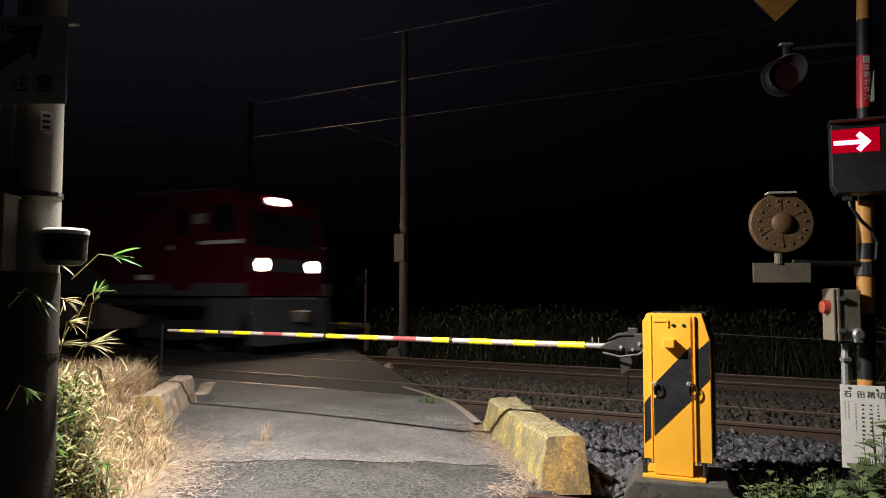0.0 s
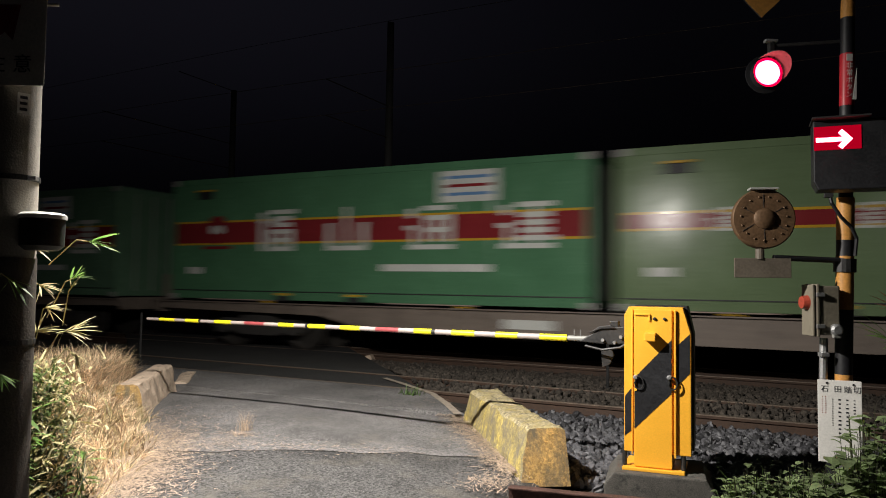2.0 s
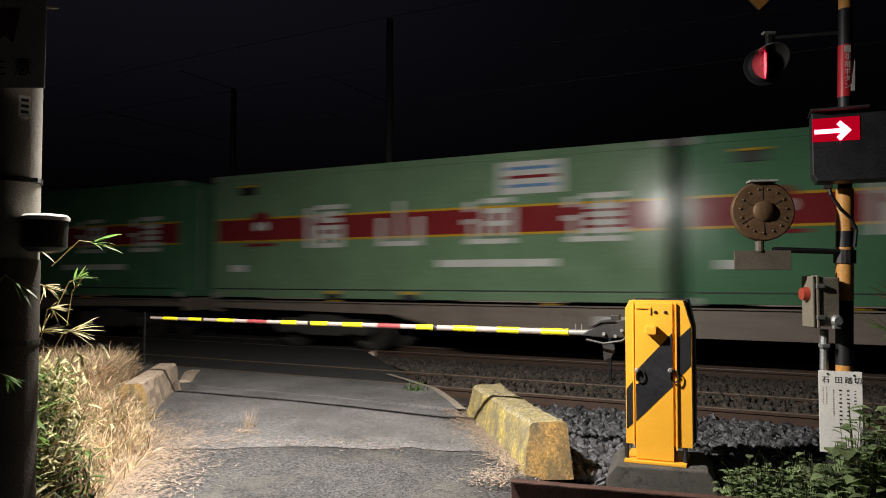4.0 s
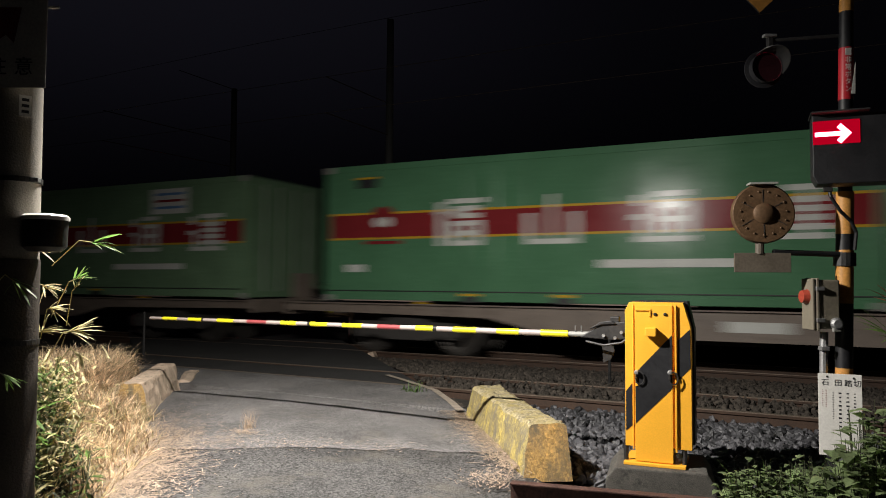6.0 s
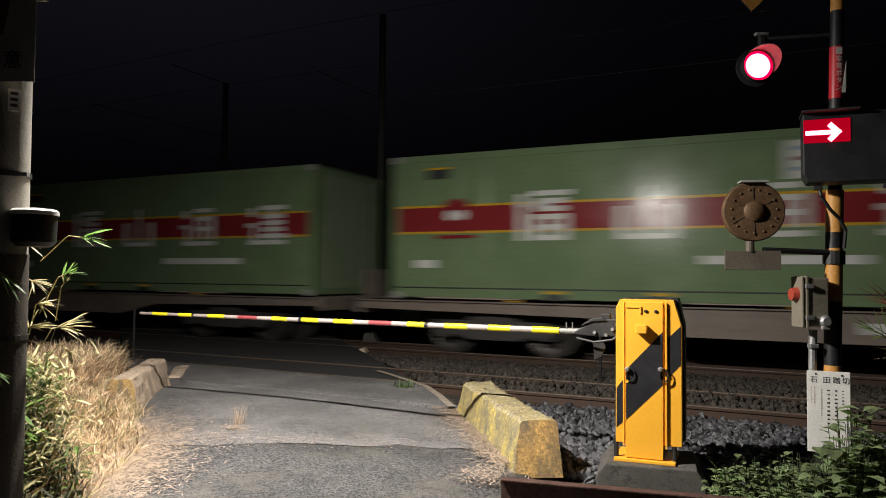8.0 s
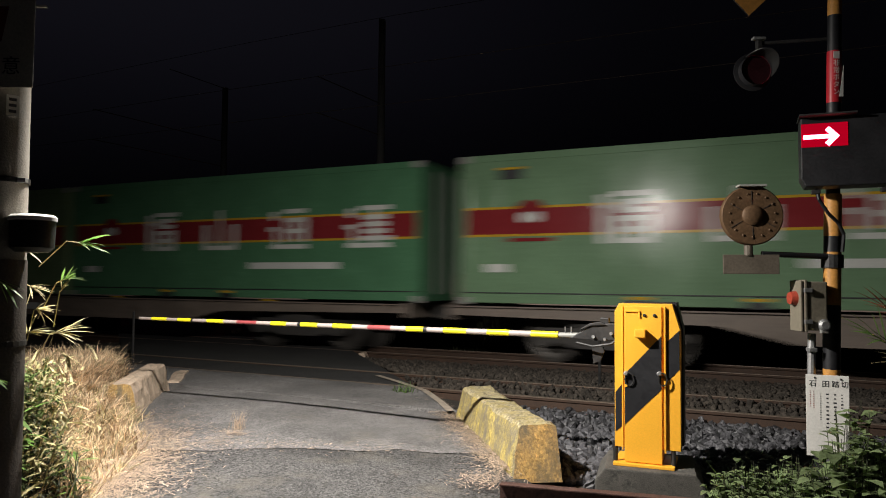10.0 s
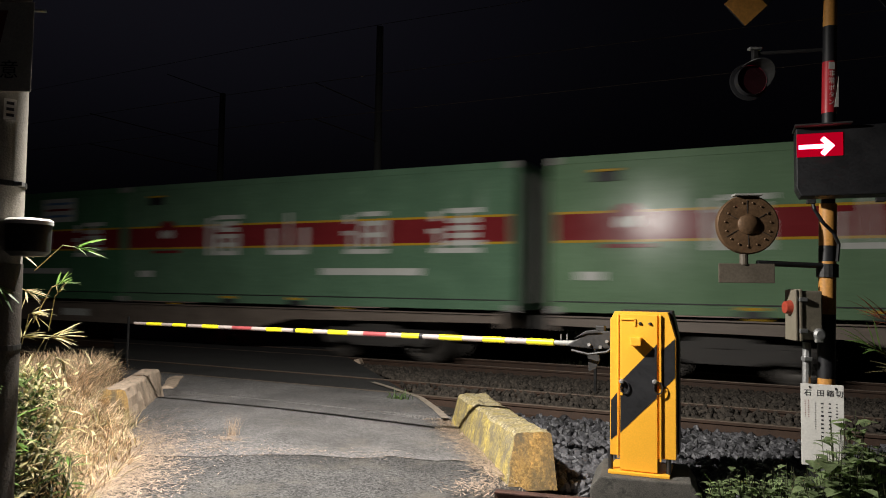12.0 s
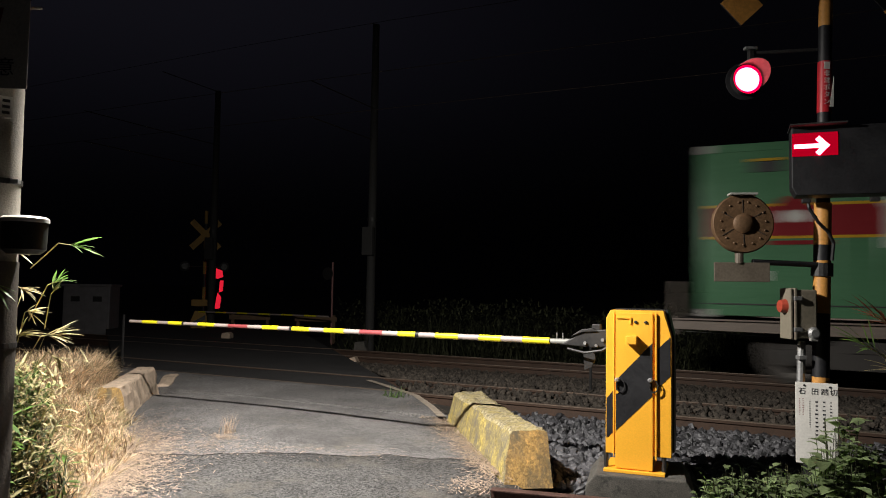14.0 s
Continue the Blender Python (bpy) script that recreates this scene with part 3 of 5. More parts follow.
    # the lowered arm, level and parallel to the rails
    arm = new("barrier_arm")
    arm.parent, arm.matrix_basis = root, m.inverted()
    tagged(arm, "lowered arm with white, yellow and red sheeting")
    y, z = 5.7, 0.95
    cuts = [(-6.53, "w"), (-6.34, "y"), (-6.12, "w"), (-5.96, "y"), (-5.77, "k"), (-5.745, "w"), (-5.55, "y"), (-5.33, "w"), (-5.15, "r"), (-4.90, "w"), (-4.72, "y"),
            (-4.53, "w"), (-4.39, "k"), (-4.36, "y"), (-4.16, "w"), (-3.99, "y"), (-3.77, "w"), (-3.60, "r"), (-3.36, "w"), (-3.20, "y"), (-3.025, "k"), (-2.99, "w"),
            (-2.83, "y"), (-2.61, "w"), (-2.42, "y"), (-2.22, "w"), (-2.03, "y"), (-1.80, "end")]
    look_up = {"w": (ARM_WHITE, "white_section"), "y": (ARM_YELLOW, "yellow_section"), "r": (ARM_RED, "red_section"), "k": (BLACK, "joint_collar")}
    for (x0, c), (x1, _) in zip(cuts, cuts[1:]):
        r0, r1 = (0.0155 + 0.010 * (x + 6.53) / 4.73 for x in (x0, x1))
        g = 0.002 if c == "y" else (0.003 if c == "k" else 0)
        me, nm = look_up[c]
        part(nm, tube((x0, y, z), (x1, y, z), r0 + g, r1 + g, 14), me, arm, smooth=True)
    part("arm_butt", tube((-1.80, y, z), (-1.42, y, z), 0.02, 0.03, 12), GREY_PAINT, arm, smooth=True)
    for x in (-1.74, -1.69):
        part("clamp_bolt", tube((x, y - 0.01, z - 0.02), (x, y - 0.01, z + 0.07), 0.005, seg=6), GALV, arm)
    part("holder", prism([(-1.70, 0.93), (-1.45, 0.915), (-1.30, 0.93), (-1.26, 1.00), (-1.34, 1.06), (-1.50, 1.05), (-1.60, 0.99)], y - 0.04, y + 0.05, 0.008), DARK_METAL, arm, "dark cast arm holder")
    part("holder_hook", path_tube([(-1.64, y - 0.05, 0.90), (-1.50, y - 0.06, 0.875), (-1.36, y - 0.06, 0.90), (-1.28, y - 0.05, 0.96), (-1.25, y - 0.05, 1.02)], 0.010), DARK_METAL, arm)
    part("holder_cap", box((-1.42, y, 1.075), (0.07, 0.05, 0.05), 0.008), DARK_METAL, arm)
    part("holder_top", prism([(-1.62, 0.995), (-1.53, 1.055), (-1.44, 1.068), (-1.40, 1.045), (-1.52, 1.035)], y - 0.055, y + 0.05, 0.004), DARK_METAL, arm)
    for x, zz in ((-1.50, 0.95), (-1.41, 0.935), (-1.36, 0.98)):
        part("bolt_head", turned(lathe([(0.014, 0), (0.014, 0.012)], 6, "Y"), pose(x, y - 0.05, zz)), GALV, arm)
    part("counter_leaf", prism([(-1.53, 0.87), (-1.44, 0.87), (-1.43, 0.83), (-1.46, 0.76), (-1.52, 0.73)], y + 0.01, y + 0.03, 0.003), DARK_METAL, arm)
    part("drive_shaft", tube((-1.36, y + 0.02, 0.97), (-1.12, y + 0.02, 0.97), 0.03, seg=12), DARK_METAL, arm)
    return root


build_barrier()


def thin_post(x, y, h, r, material, label, z0=-0.25):
    ob = part("thin_post", tube((x, y, z0), (x, y, h), r, seg=8), material)
    return tagged(ob, label, "post")


thin_post(-2.50, 9.05 + 0.95, 0.78, 0.022, DARK_METAL, "thin dark steel post between the tracks")
thin_post(-9.6, 8.25, 0.86, 0.02, DARK_METAL, "thin dark steel post beside the lowered arm's tip")

# rusty old rail laid along the verge
def build_verge_beam():
    a, b = Vector((-1.70, 4.30, 0.11)), Vector((1.6, 4.89, 0.11))
    d = (b - a).normalized()
    m = Matrix.Translation(a) @ d.to_track_quat("X", "Z").to_matrix().to_4x4()
    root = thing("verge_beam", "rusty old steel beam with flecks of yellow paint", "steel beam", m=m)
    n = (b - a).length
    part("top_flange", box((n / 2, 0.0, -0.006), (n, 0.075, 0.012), 0.003), RUST, root)
    part("web", box((n / 2, 0.0, -0.09), (n, 0.014, 0.16)), RUST, root)
    part("bottom_flange", box((n / 2, 0.0, -0.176), (n, 0.12, 0.014), 0.003), RUST, root)
    for x in (0.5, 2.6):
        part("stake", box((x, 0.06, -0.22), (0.06, 0.03, 0.36), 0.003), RUST, root)


build_verge_beam()


# ---- crossing signal mast with its fittings ----
FACE = pose(0.2, 6.2, 0, 0, 0, 27)      # the mast's own axes: x to the side, -y towards the lane


def build_mast():
    root = thing("signal_mast", "yellow and black banded crossing signal mast", "signal mast", m=FACE @ pose(-0.01, 0, 0, 0, 1.5, 0))
    bands = [(-0.3, 0.62, 0), (0.62, 0.74, 1), (0.74, 1.22, 0), (1.22, 1.62, 1), (1.62, 1.74, 0), (1.74, 2.06, 1), (2.06, 3.02, 0), (3.02, 3.18, 0), (3.18, 3.44, 0), (3.44, 3.9, 1), (3.9, 4.3, 0)]
    for z0, z1, yl in bands:
        part("yellow_band" if yl else "black_band", tube((0, 0, z0), (0, 0, z1), 0.062 if z1 < 2.5 else 0.05, seg=20), YELLOW_BAND if yl else BLACK, root, smooth=True)
    # red sticker wrapped round the mast
    part("emergency_sticker", tube((0, 0, 2.76), (0, 0, 3.16), 0.0525, seg=20), STICKER_RED, root, "red sticker with white Japanese characters", smooth=True)
    part("sticker_symbol", box((-0.012, -0.053, 3.12), (0.045, 0.004, 0.055)), WHITE, root)
    for k, ch in enumerate("非常ボタン"):
        lettering("sticker_text", ch, 0.052, pose(-0.012, -0.0545, 3.055 - 0.055 * k), WHITE, root)
    part("sticker_wedge", prism([(0.012, 2.80), (0.042, 2.80), (0.042, 3.04)], -0.056, -0.053), WHITE, root)
    # crossbuck
    for s in (1, -1):
        arm = part("crossbuck_board", turned(box((0, 0, 0), (2.02, 0.012, 0.225), 0.003), pose(-0.075, -0.10 - 0.013 * (s > 0), 4.17, 0, 45 * s, 0)), BLACK, root, "black crossbuck board with yellow ends")
        for e in (-0.89, 0.89):
            part("yellow_end", turned(box((e, 0, 0), (0.232, 0.016, 0.229)), pose(-0.075, -0.10 - 0.013 * (s > 0), 4.17, 0, 45 * s, 0)), YELLOW_BAND, arm)
    part("arm_clamp", tube((0, 0, 1.50), (0, 0, 1.60), 0.078, seg=16), DARK_METAL, root)
    part("sounder_arm", tube((0, -0.03, 1.585), (-0.56, -0.05, 1.585), 0.021, seg=10), BLACK, root)
    part("lamp_arm", tube((0, 0.05, 3.28), (-0.50, 0.16, 3.26), 0.014, seg=8), DARK_METAL, root)
    part("cable", path_tube([(-0.19, -0.11, 2.11), (-0.17, -0.12, 2.0), (-0.10, -0.12, 1.9), (-0.01, -0.10, 1.83), (0.035, -0.09, 1.75), (0.03, -0.08, 1.62)], 0.013), BLACK, root, "black cable")
    part("conduit", tube((-0.14, 0.02, 0.58), (-0.14, 0.02, 1.0), 0.03, seg=10), GALV, root, "grey conduit")
    for z in (0.62, 0.88):
        part("conduit_clip", box((-0.155, -0.01, z), (0.06, 0.06, 0.03), 0.004), GALV, root)
    part("mast_foot", lathe([(0.11, -0.3), (0.11, 0.42), (0.09, 0.5), (0.065, 0.52)], 20), BLACK, root, smooth=True)

    # direction indicator
    ind = thing("direction_indicator", "black direction indicator box with a lit red arrow", "indicator", m=pose(0.158, 5.83, 0, 0, 0, 4) @ pose(0.205, 0.31, 0))
    part("housing", prism([(-0.34, 2.14), (-0.31, 2.08), (0.30, 2.08), (0.36, 2.14), (0.36, 2.58), (-0.34, 2.58)], -0.30, -0.08, 0.01), BLACK, ind)
    part("visor", prism([(-0.35, 2.582), (0.02, 2.582), (0.02, 2.594), (-0.35, 2.594)], -0.38, -0.09, 0.002), DARK_METAL, ind)
    # no lamp of its own: this plate glows in place of the arrow's bloom
    part("halo_plate", box((-0.185, -0.303, 2.45), (0.30, 0.006, 0.17), 0.004), ARROW_HALO, ind, "plate glowing for the arrow's red halo")
    arrow = [(-0.20, 2.42), (0.0, 2.42), (-0.035, 2.385), (-0.005, 2.358), (0.075, 2.437), (-0.005, 2.516), (-0.035, 2.489), (0.0, 2.454), (-0.20, 2.454)]
    part("arrow", prism([(-0.205 + (x + 0.062) * 0.85, 2.437 + (z - 2.437) * 0.90) for x, z in arrow], -0.316, -0.309), RED_ARROW, ind, "glowing red arrow")
    for x in (-0.24, 0.20):
        part("lug", box((x, -0.24, 2.045), (0.06, 0.05, 0.03), 0.004), DARK_METAL, ind)

    # electronic sounder
    cx, cz = -0.60, 1.885
    snd = thing("crossing_sounder", "brown round crossing sounder with studs on its rim", "sounder", m=FACE @ pose(cx, 0, 0, 0, 0, -9) @ pose(-cx, 0, 0))
    part("disc", turned(lathe([(0.205, 0), (0.224, 0.012), (0.224, 0.05), (0.214, 0.062), (0.08, 0.066)], 40, "Y"), pose(cx, -0.03, cz)), BRASS, snd, smooth=True)
    part("boss", turned(lathe([(0.075, 0), (0.075, 0.012), (0.06, 0.022), (0.02, 0.028)], 24, "Y"), pose(cx, -0.096, cz)), BRASS, snd, smooth=True)
    for k in range(15):
        a = 2 * math.pi * k / 15 + 0.1
        part("stud", turned(lathe([(0.008, 0), (0.008, 0.005), (0.004, 0.008)], 8, "Y"), pose(cx + 0.163 * math.cos(a), -0.094, cz + 0.163 * math.sin(a))), BRASS, snd)
    for k in range(6):
        a = 2 * math.pi * k / 6 + 0.5
        part("seam", turned(box((0.13, 0, 0), (0.10, 0.003, 0.004)), pose(cx, -0.096, cz, 0, math.degrees(a), 0)), DARK_METAL, snd)
    part("cap_plate", box((cx, -0.07, cz + 0.222), (0.20, 0.11, 0.016), 0.004), GREY_PAINT, snd)
    part("neck", tube((cx - 0.02, -0.05, cz - 0.30), (cx - 0.02, -0.05, cz - 0.19), 0.032, seg=12), PLATE, snd)
    part("name_plate", box((cx - 0.005, -0.06, cz - 0.365), (0.40, 0.02, 0.145), 0.004), PLATE, snd, "plain weathered plate")

    # emergency button box
    em = thing("emergency_button_box", "grey-green emergency button box with a red button", "button box", m=FACE)
    part("case", box((-0.160, -0.06, 1.215), (0.15, 0.16, 0.36), 0.012), OLIVE_BOX, em)
    part("cover_edge", box((-0.248, -0.06, 1.215), (0.022, 0.175, 0.385), 0.006), OLIVE_BOX, em)
    part("cover_edge", box((-0.278, -0.06, 1.215), (0.018, 0.165, 0.375), 0.006), OLIVE_BOX, em)
    part("button", tube((-0.285, -0.06, 1.27), (-0.33, -0.06, 1.27), 0.055, 0.045, 16), mat("red_button", (0.38, 0.06, 0.035), 0.4, bump=0), em, "red push button", smooth=True)
    for z in (1.10, 1.33):
        part("hinge", box((-0.235, -0.15, z), (0.06, 0.02, 0.03), 0.004), GALV, em)
    part("cable_gland", turned(lathe([(0.045, 0), (0.045, 0.02), (0.03, 0.035)], 16, "Y"), pose(-0.12, -0.14, 1.075)), GALV, em)
    part("gland_body", box((-0.12, -0.15, 1.04), (0.06, 0.03, 0.05), 0.008), GREY_PAINT, em)

    # notice board
    nb = thing("notice_board", "white crossing notice board with black and red writing", "notice", m=pose(0.165, 6.2, 0.105, 0, 0, 4) @ Matrix.Scale(0.90, 4))
    part("panel", box((0.0, -0.16, 0.34), (0.315, 0.008, 0.66), 0.003), WHITE, nb)
    for ch, x in zip("石田踏切", (-0.105, -0.012, 0.06, 0.125)):
        lettering("notice_title", ch, 0.058, pose(x, -0.1655, 0.595), INK, nb)
    for x, z in ((-0.09, 0.645), (0.1, 0.64)):
        part("screw", turned(lathe([(0.009, 0), (0.009, 0.006)], 8, "Y"), pose(x, -0.164, z)), DARK_METAL, nb)
    rnd = random.Random(4)
    for x, n, me, w in ((0.105, 5, INK, 0.018), (0.075, 0, INK, 0.018), (0.055, 8, INK, 0.023), (0.0, 9, INK, 0.023), (-0.05, 12, INK, 0.013), (-0.10, 10, RED_INK, 0.010), (-0.125, 10, RED_INK, 0.010)):
        for k in range(n):
            h = w * rnd.uniform(0.7, 1.1)
            part("text_bar", box((x, -0.1648, 0.535 - k * w * 1.45 - (0.02 if me is INK else 0)), (w * rnd.uniform(0.6, 1), 0.0016, h * 0.55)), me, nb)
    part("stake", box((0.0, -0.14, -0.04), (0.04, 0.03, 0.7), 0.004), GALV, nb)


build_mast()


# ---- flashing lamp: a turning disc, lit on one face, behind a hooded ring ----
def build_flasher():
    root = thing("flashing_lamp", "round hooded red crossing flasher on an arm", "flasher", m=FACE @ pose(-0.465, 0.16, 3.058))
    part("backing", turned(lathe([(0.115, -0.10), (0.15, -0.06), (0.15, -0.05), (0.118, -0.045)], 32, "Y"), pose(0, 0, 0)), BLACK, root, smooth=True)
    ring = bmesh.new()
    n = 36
    for k in range(n):
        a0, a1 = 2 * math.pi * k / n, 2 * math.pi * (k + 1) / n
        v = [ring.verts.new((r * math.cos(a), y, r * math.sin(a))) for a, r, y in ((a0, 0.118, -0.02), (a1, 0.118, -0.02), (a1, 0.118, 0.045), (a0, 0.118, 0.045))]
        ring.faces.new(v)
    part("lens_ring", ring, BLACK, root, smooth=True)
    hood = bmesh.new()
    n = 20
    a_lo, a_hi = radians(-25), radians(130)
    rows_ = []
    for i in range(n + 1):
        a = a_lo + (a_hi - a_lo) * i / n
        ln = 0.02 + 0.15 * math.sin(math.pi * i / n) ** 0.7
        rows_.append([hood.verts.new((r * math.cos(a) + dx, y, r * math.sin(a))) for r, y, dx in ((0.122, 0, 0), (0.128, -ln, 0), (0.133, -ln, 0), (0.127, 0, 0))])
    for u, v in zip(rows_, rows_[1:]):
        for k in range(4):
            hood.faces.new((u[k], u[(k + 1) % 4], v[(k + 1) % 4], v[k]))
    part("hood", hood, HOOD, root, "curved lamp hood", smooth=True)
    part("bracket", box((0.03, 0.0, 0.20), (0.04, 0.05, 0.10), 0.006), DARK_METAL, root)
    part("bracket_cap", box((0.02, -0.02, 0.245), (0.10, 0.05, 0.02), 0.006), GALV, root)
    disc = thing("lens_disc", "", "", m=pose(0, 0.0, 0))
    disc.parent = root
    part("lit_face", turned(lathe([(0.098, 0), (0.094, 0.004)], 32, "Y"), pose(0, -0.002, 0)), RED_LIT, disc, "glowing red lens")
    part("lit_rim", turned(lathe([(0.1165, 0), (0.1165, 0.002)], 32, "Y"), pose(0, -0.0005, 0)), RED_RIM, disc, "red glowing rim of the lens")
    part("dark_face", turned(lathe([(0.1165, 0), (0.1165, 0.004)], 32, "Y"), pose(0, 0.004, 0)), RED_FACE, disc)
    return disc


FLASHER = build_flasher()


# ---- utility pole with the street lamp ----
K = 0.72
POLE = pose(-4.86 * K, 3.06 * K, 1.35 * (1 - K), 0, 0, 27) @ Matrix.Scale(K, 4)


def build_pole():
    root = thing("utility_pole", "concrete utility pole with warning sign and lamp arm", "utility pole", m=POLE)
    part("shaft", tube((0, 0, -1.0), (0, 0, 7.5), 0.182, 0.125, 28), POLE_CONCRETE, root, smooth=True)
    # added dark sleeve: its colour holds the shade below the domed housing
    part("shade_sleeve", tube((0, 0, -0.98), (0, 0, 1.50), 0.186, 0.172, 28), POLE_SHADE, root, "dark sleeve for the shade on the lower pole", smooth=True)
    for z in (2.02, 0.92):
        part("band", tube((0, 0, z), (0, 0, z + 0.035), (0.182 if z < 1.5 else 0.172), seg=28), DARK_METAL, root)
    part("band_lug", box((0.17, -0.06, 2.035), (0.07, 0.04, 0.03), 0.004), GALV, root)
    part("pipe", tube((-0.27, -0.05, -0.95), (-0.27, -0.05, 5.0), 0.022, seg=10), GREY_PAINT, root)
    sign = part("warning_sign", box((-0.10, -0.20, 2.93), (0.80, 0.006, 0.60), 0.002), SIGN_WHITE, root, "weathered white warning plate with a dark red arrow")
    part("sign_arrow", prism([(-0.46, 2.78), (-0.34, 2.72), (0.03, 2.985), (0.085, 2.93), (0.13, 3.17), (-0.12, 3.17), (-0.06, 3.095), (-0.46, 2.86)], -0.2055, -0.2035), RED_INK, sign, "dark red arrow")
    for txt, x, z, s in (("注", -0.02, 2.765, 0.13), ("意", 0.155, 2.765, 0.13), ("電", -0.215, 3.155, 0.09), ("圧", -0.12, 3.155, 0.09)):
        lettering("sign_text", txt, s, pose(x, -0.205, z), INK, sign)
    part("tag_plate", turned(box((0, 0, 0), (0.075, 0.004, 0.14)), pose(0.125, -0.118, 2.53, 0, 0, 42)), WHITE, root, "small white tag")
    for k in range(3):
        part("tag_mark", turned(box((0, 0, 0), (0.045, 0.003, 0.02)), pose(0.1265, -0.120, 2.57 - 0.04 * k, 0, 0, 42)), INK, root)
    part("sign_bracket", box((0.29, -0.13, 3.20), (0.10, 0.02, 0.015), 0.003), GALV, root)
    # lamp arm and head, over the lane
    inv = POLE.inverted()
    tip = inv @ LAMP
    part("lamp_arm", path_tube([(0, 0, tip.z + 0.7), tuple(tip * 0.45 + Vector((0, 0, tip.z * 0.55 + 0.75))), tuple(tip + Vector((0, 0, 0.18)))], 0.024), GALV, root)
    part("lamp_head", turned(lathe([(0.05, 0.20), (0.14, 0.15), (0.16, 0.09), (0.155, 0.085)], 24), Matrix.Translation(tip)), GREY_PAINT, root, smooth=True)

    jb = thing("junction_box", "grey steel junction box strapped to the pole", "junction box", m=POLE)
    part("case", box((-0.16, -0.25, 1.75), (0.30, 0.16, 0.48), 0.012), OLIVE_BOX, jb)
    part("lid", box((-0.16, -0.25, 2.0), (0.32, 0.19, 0.02), 0.006), OLIVE_BOX, jb)
    ph = thing("domed_housing", "dark domed housing on the pole, cap pale as if lit", "housing", m=POLE)
    part("drum", turned(lathe([(0.10, -0.15), (0.135, -0.12), (0.14, 0.06)], 28), pose(0.255, -0.06, 1.70)), DARK_METAL, ph, smooth=True)
    # lamp light falling on the top is put into the cap's white
    part("cap", turned(lathe([(0.148, 0.06), (0.148, 0.085), (0.13, 0.10), (0.05, 0.108)], 28), pose(0.255, -0.06, 1.70)), WHITE, ph, "domed cap, pale as if lit from above", smooth=True)
    part("bracket", box((0.12, -0.06, 1.78), (0.16, 0.06, 0.05), 0.006), DARK_METAL, ph)


build_pole()


# ---- plants ----
def blades(name, n, place, length, width, material, label, category, seed, lean=0.5, droop=0.6, segs=3):
    """Grass blades or narrow leaves, each a bent tapering strip, joined in one mesh."""
    rnd = random.Random(seed)
    verts, faces = [], []
    for _ in range(n):
        p, up = place(rnd)
        ln, w = length * rnd.uniform(0.45, 1.25), width * rnd.uniform(0.6, 1.3)
        a = rnd.uniform(0, 2 * math.pi)
        d = Vector((math.cos(a), math.sin(a), 0))
        side = Vector((-d.y, d.x, 0))
        le, dr = lean * rnd.uniform(0.2, 1.4), droop * rnd.uniform(0.2, 1.6)
        dirv = (up + d * le).normalized()
        off = len(verts)
        pos = Vector(p)
        for k in range(segs + 1):
            s = k / segs
            ww = w * (1 - s) ** 0.7 if k < segs else 0
            verts += [tuple(pos - side * ww), tuple(pos + side * ww)]
            pos = pos + dirv * (ln / segs)
            dirv = (dirv + Vector((d.x, d.y, -1.0)) * (dr / segs)).normalized()
        for k in range(segs):
            b = off + 2 * k
            faces.append((b, b + 1, b + 3, b + 2))
    return tagged(raw(name, verts, faces, material), label, category, kind="stuff")


def bank(s, u):
    """Height of the grassy bank beside the lane."""
    e = 1.3 if s < -0.3 else (1.5 if s < 0.35 else 1.93)
    k = min(1, max(0, (u - e) / (0.95 if s < 0.35 else 0.3)))
    rise = min(1, max(0, (s + 1.2) / 1.6))
    return -0.10 + (0.30 + 0.14 * rise) * k * k * (3 - 2 * k) + 0.05 * noise.noise((s * 2, u * 2, 4))


def build_bank():
    n, k = 46, 34
    verts, faces = [], []
    for i in range(n + 1):
        for j in range(k + 1):
            s, u = -4.2 + 6.4 * i / n, 1.2 + 3.6 * j / k
            p = ROAD_MID + ROAD * s - ACROSS * u
            z = bank(s, u)
            if i in (0, n) or j in (0, k):
                z = -0.4
            verts.append((p.x, p.y, z))
    faces = [(a, a + 1, a + k + 2, a + k + 1) for i in range(n) for a in range(i * (k + 1), i * (k + 1) + k)]
    tagged(raw("grass_bank", verts, faces, THATCH, True), "low bank of matted dry grass beside the lane", "bank", kind="structure")


THATCH = mat("matted_straw", (0.085, 0.062, 0.036), 0.9, var=0.5, scale=9, fine=70, bump=1.0, stain=(0.06, 0.05, 0.03), stain_at=0.56)
build_bank()


def in_grass(rnd):
    """A place in the straw beside the lane; thin near the pole, where green weeds take over."""
    while True:
        s, u = rnd.uniform(-3.7, 2.1), rnd.uniform(1.15, 4.3)
        edge = 1.25 if s < -0.8 else (1.45 if s < 0.33 else 1.98)
        p = ROAD_MID + ROAD * s - ACROSS * u
        if u > 2.62 + 0.45 * s + 0.12 * noise.noise((s * 3, u * 3, 2)) and rnd.random() > 0.12:
            continue
        if u > edge and rnd.random() < 0.3 + 0.7 * min(1, (u - edge) / 0.35):
            return (p.x, p.y, bank(s, u) + rnd.uniform(-0.05, 0.03)), Vector((0, 0, 1))


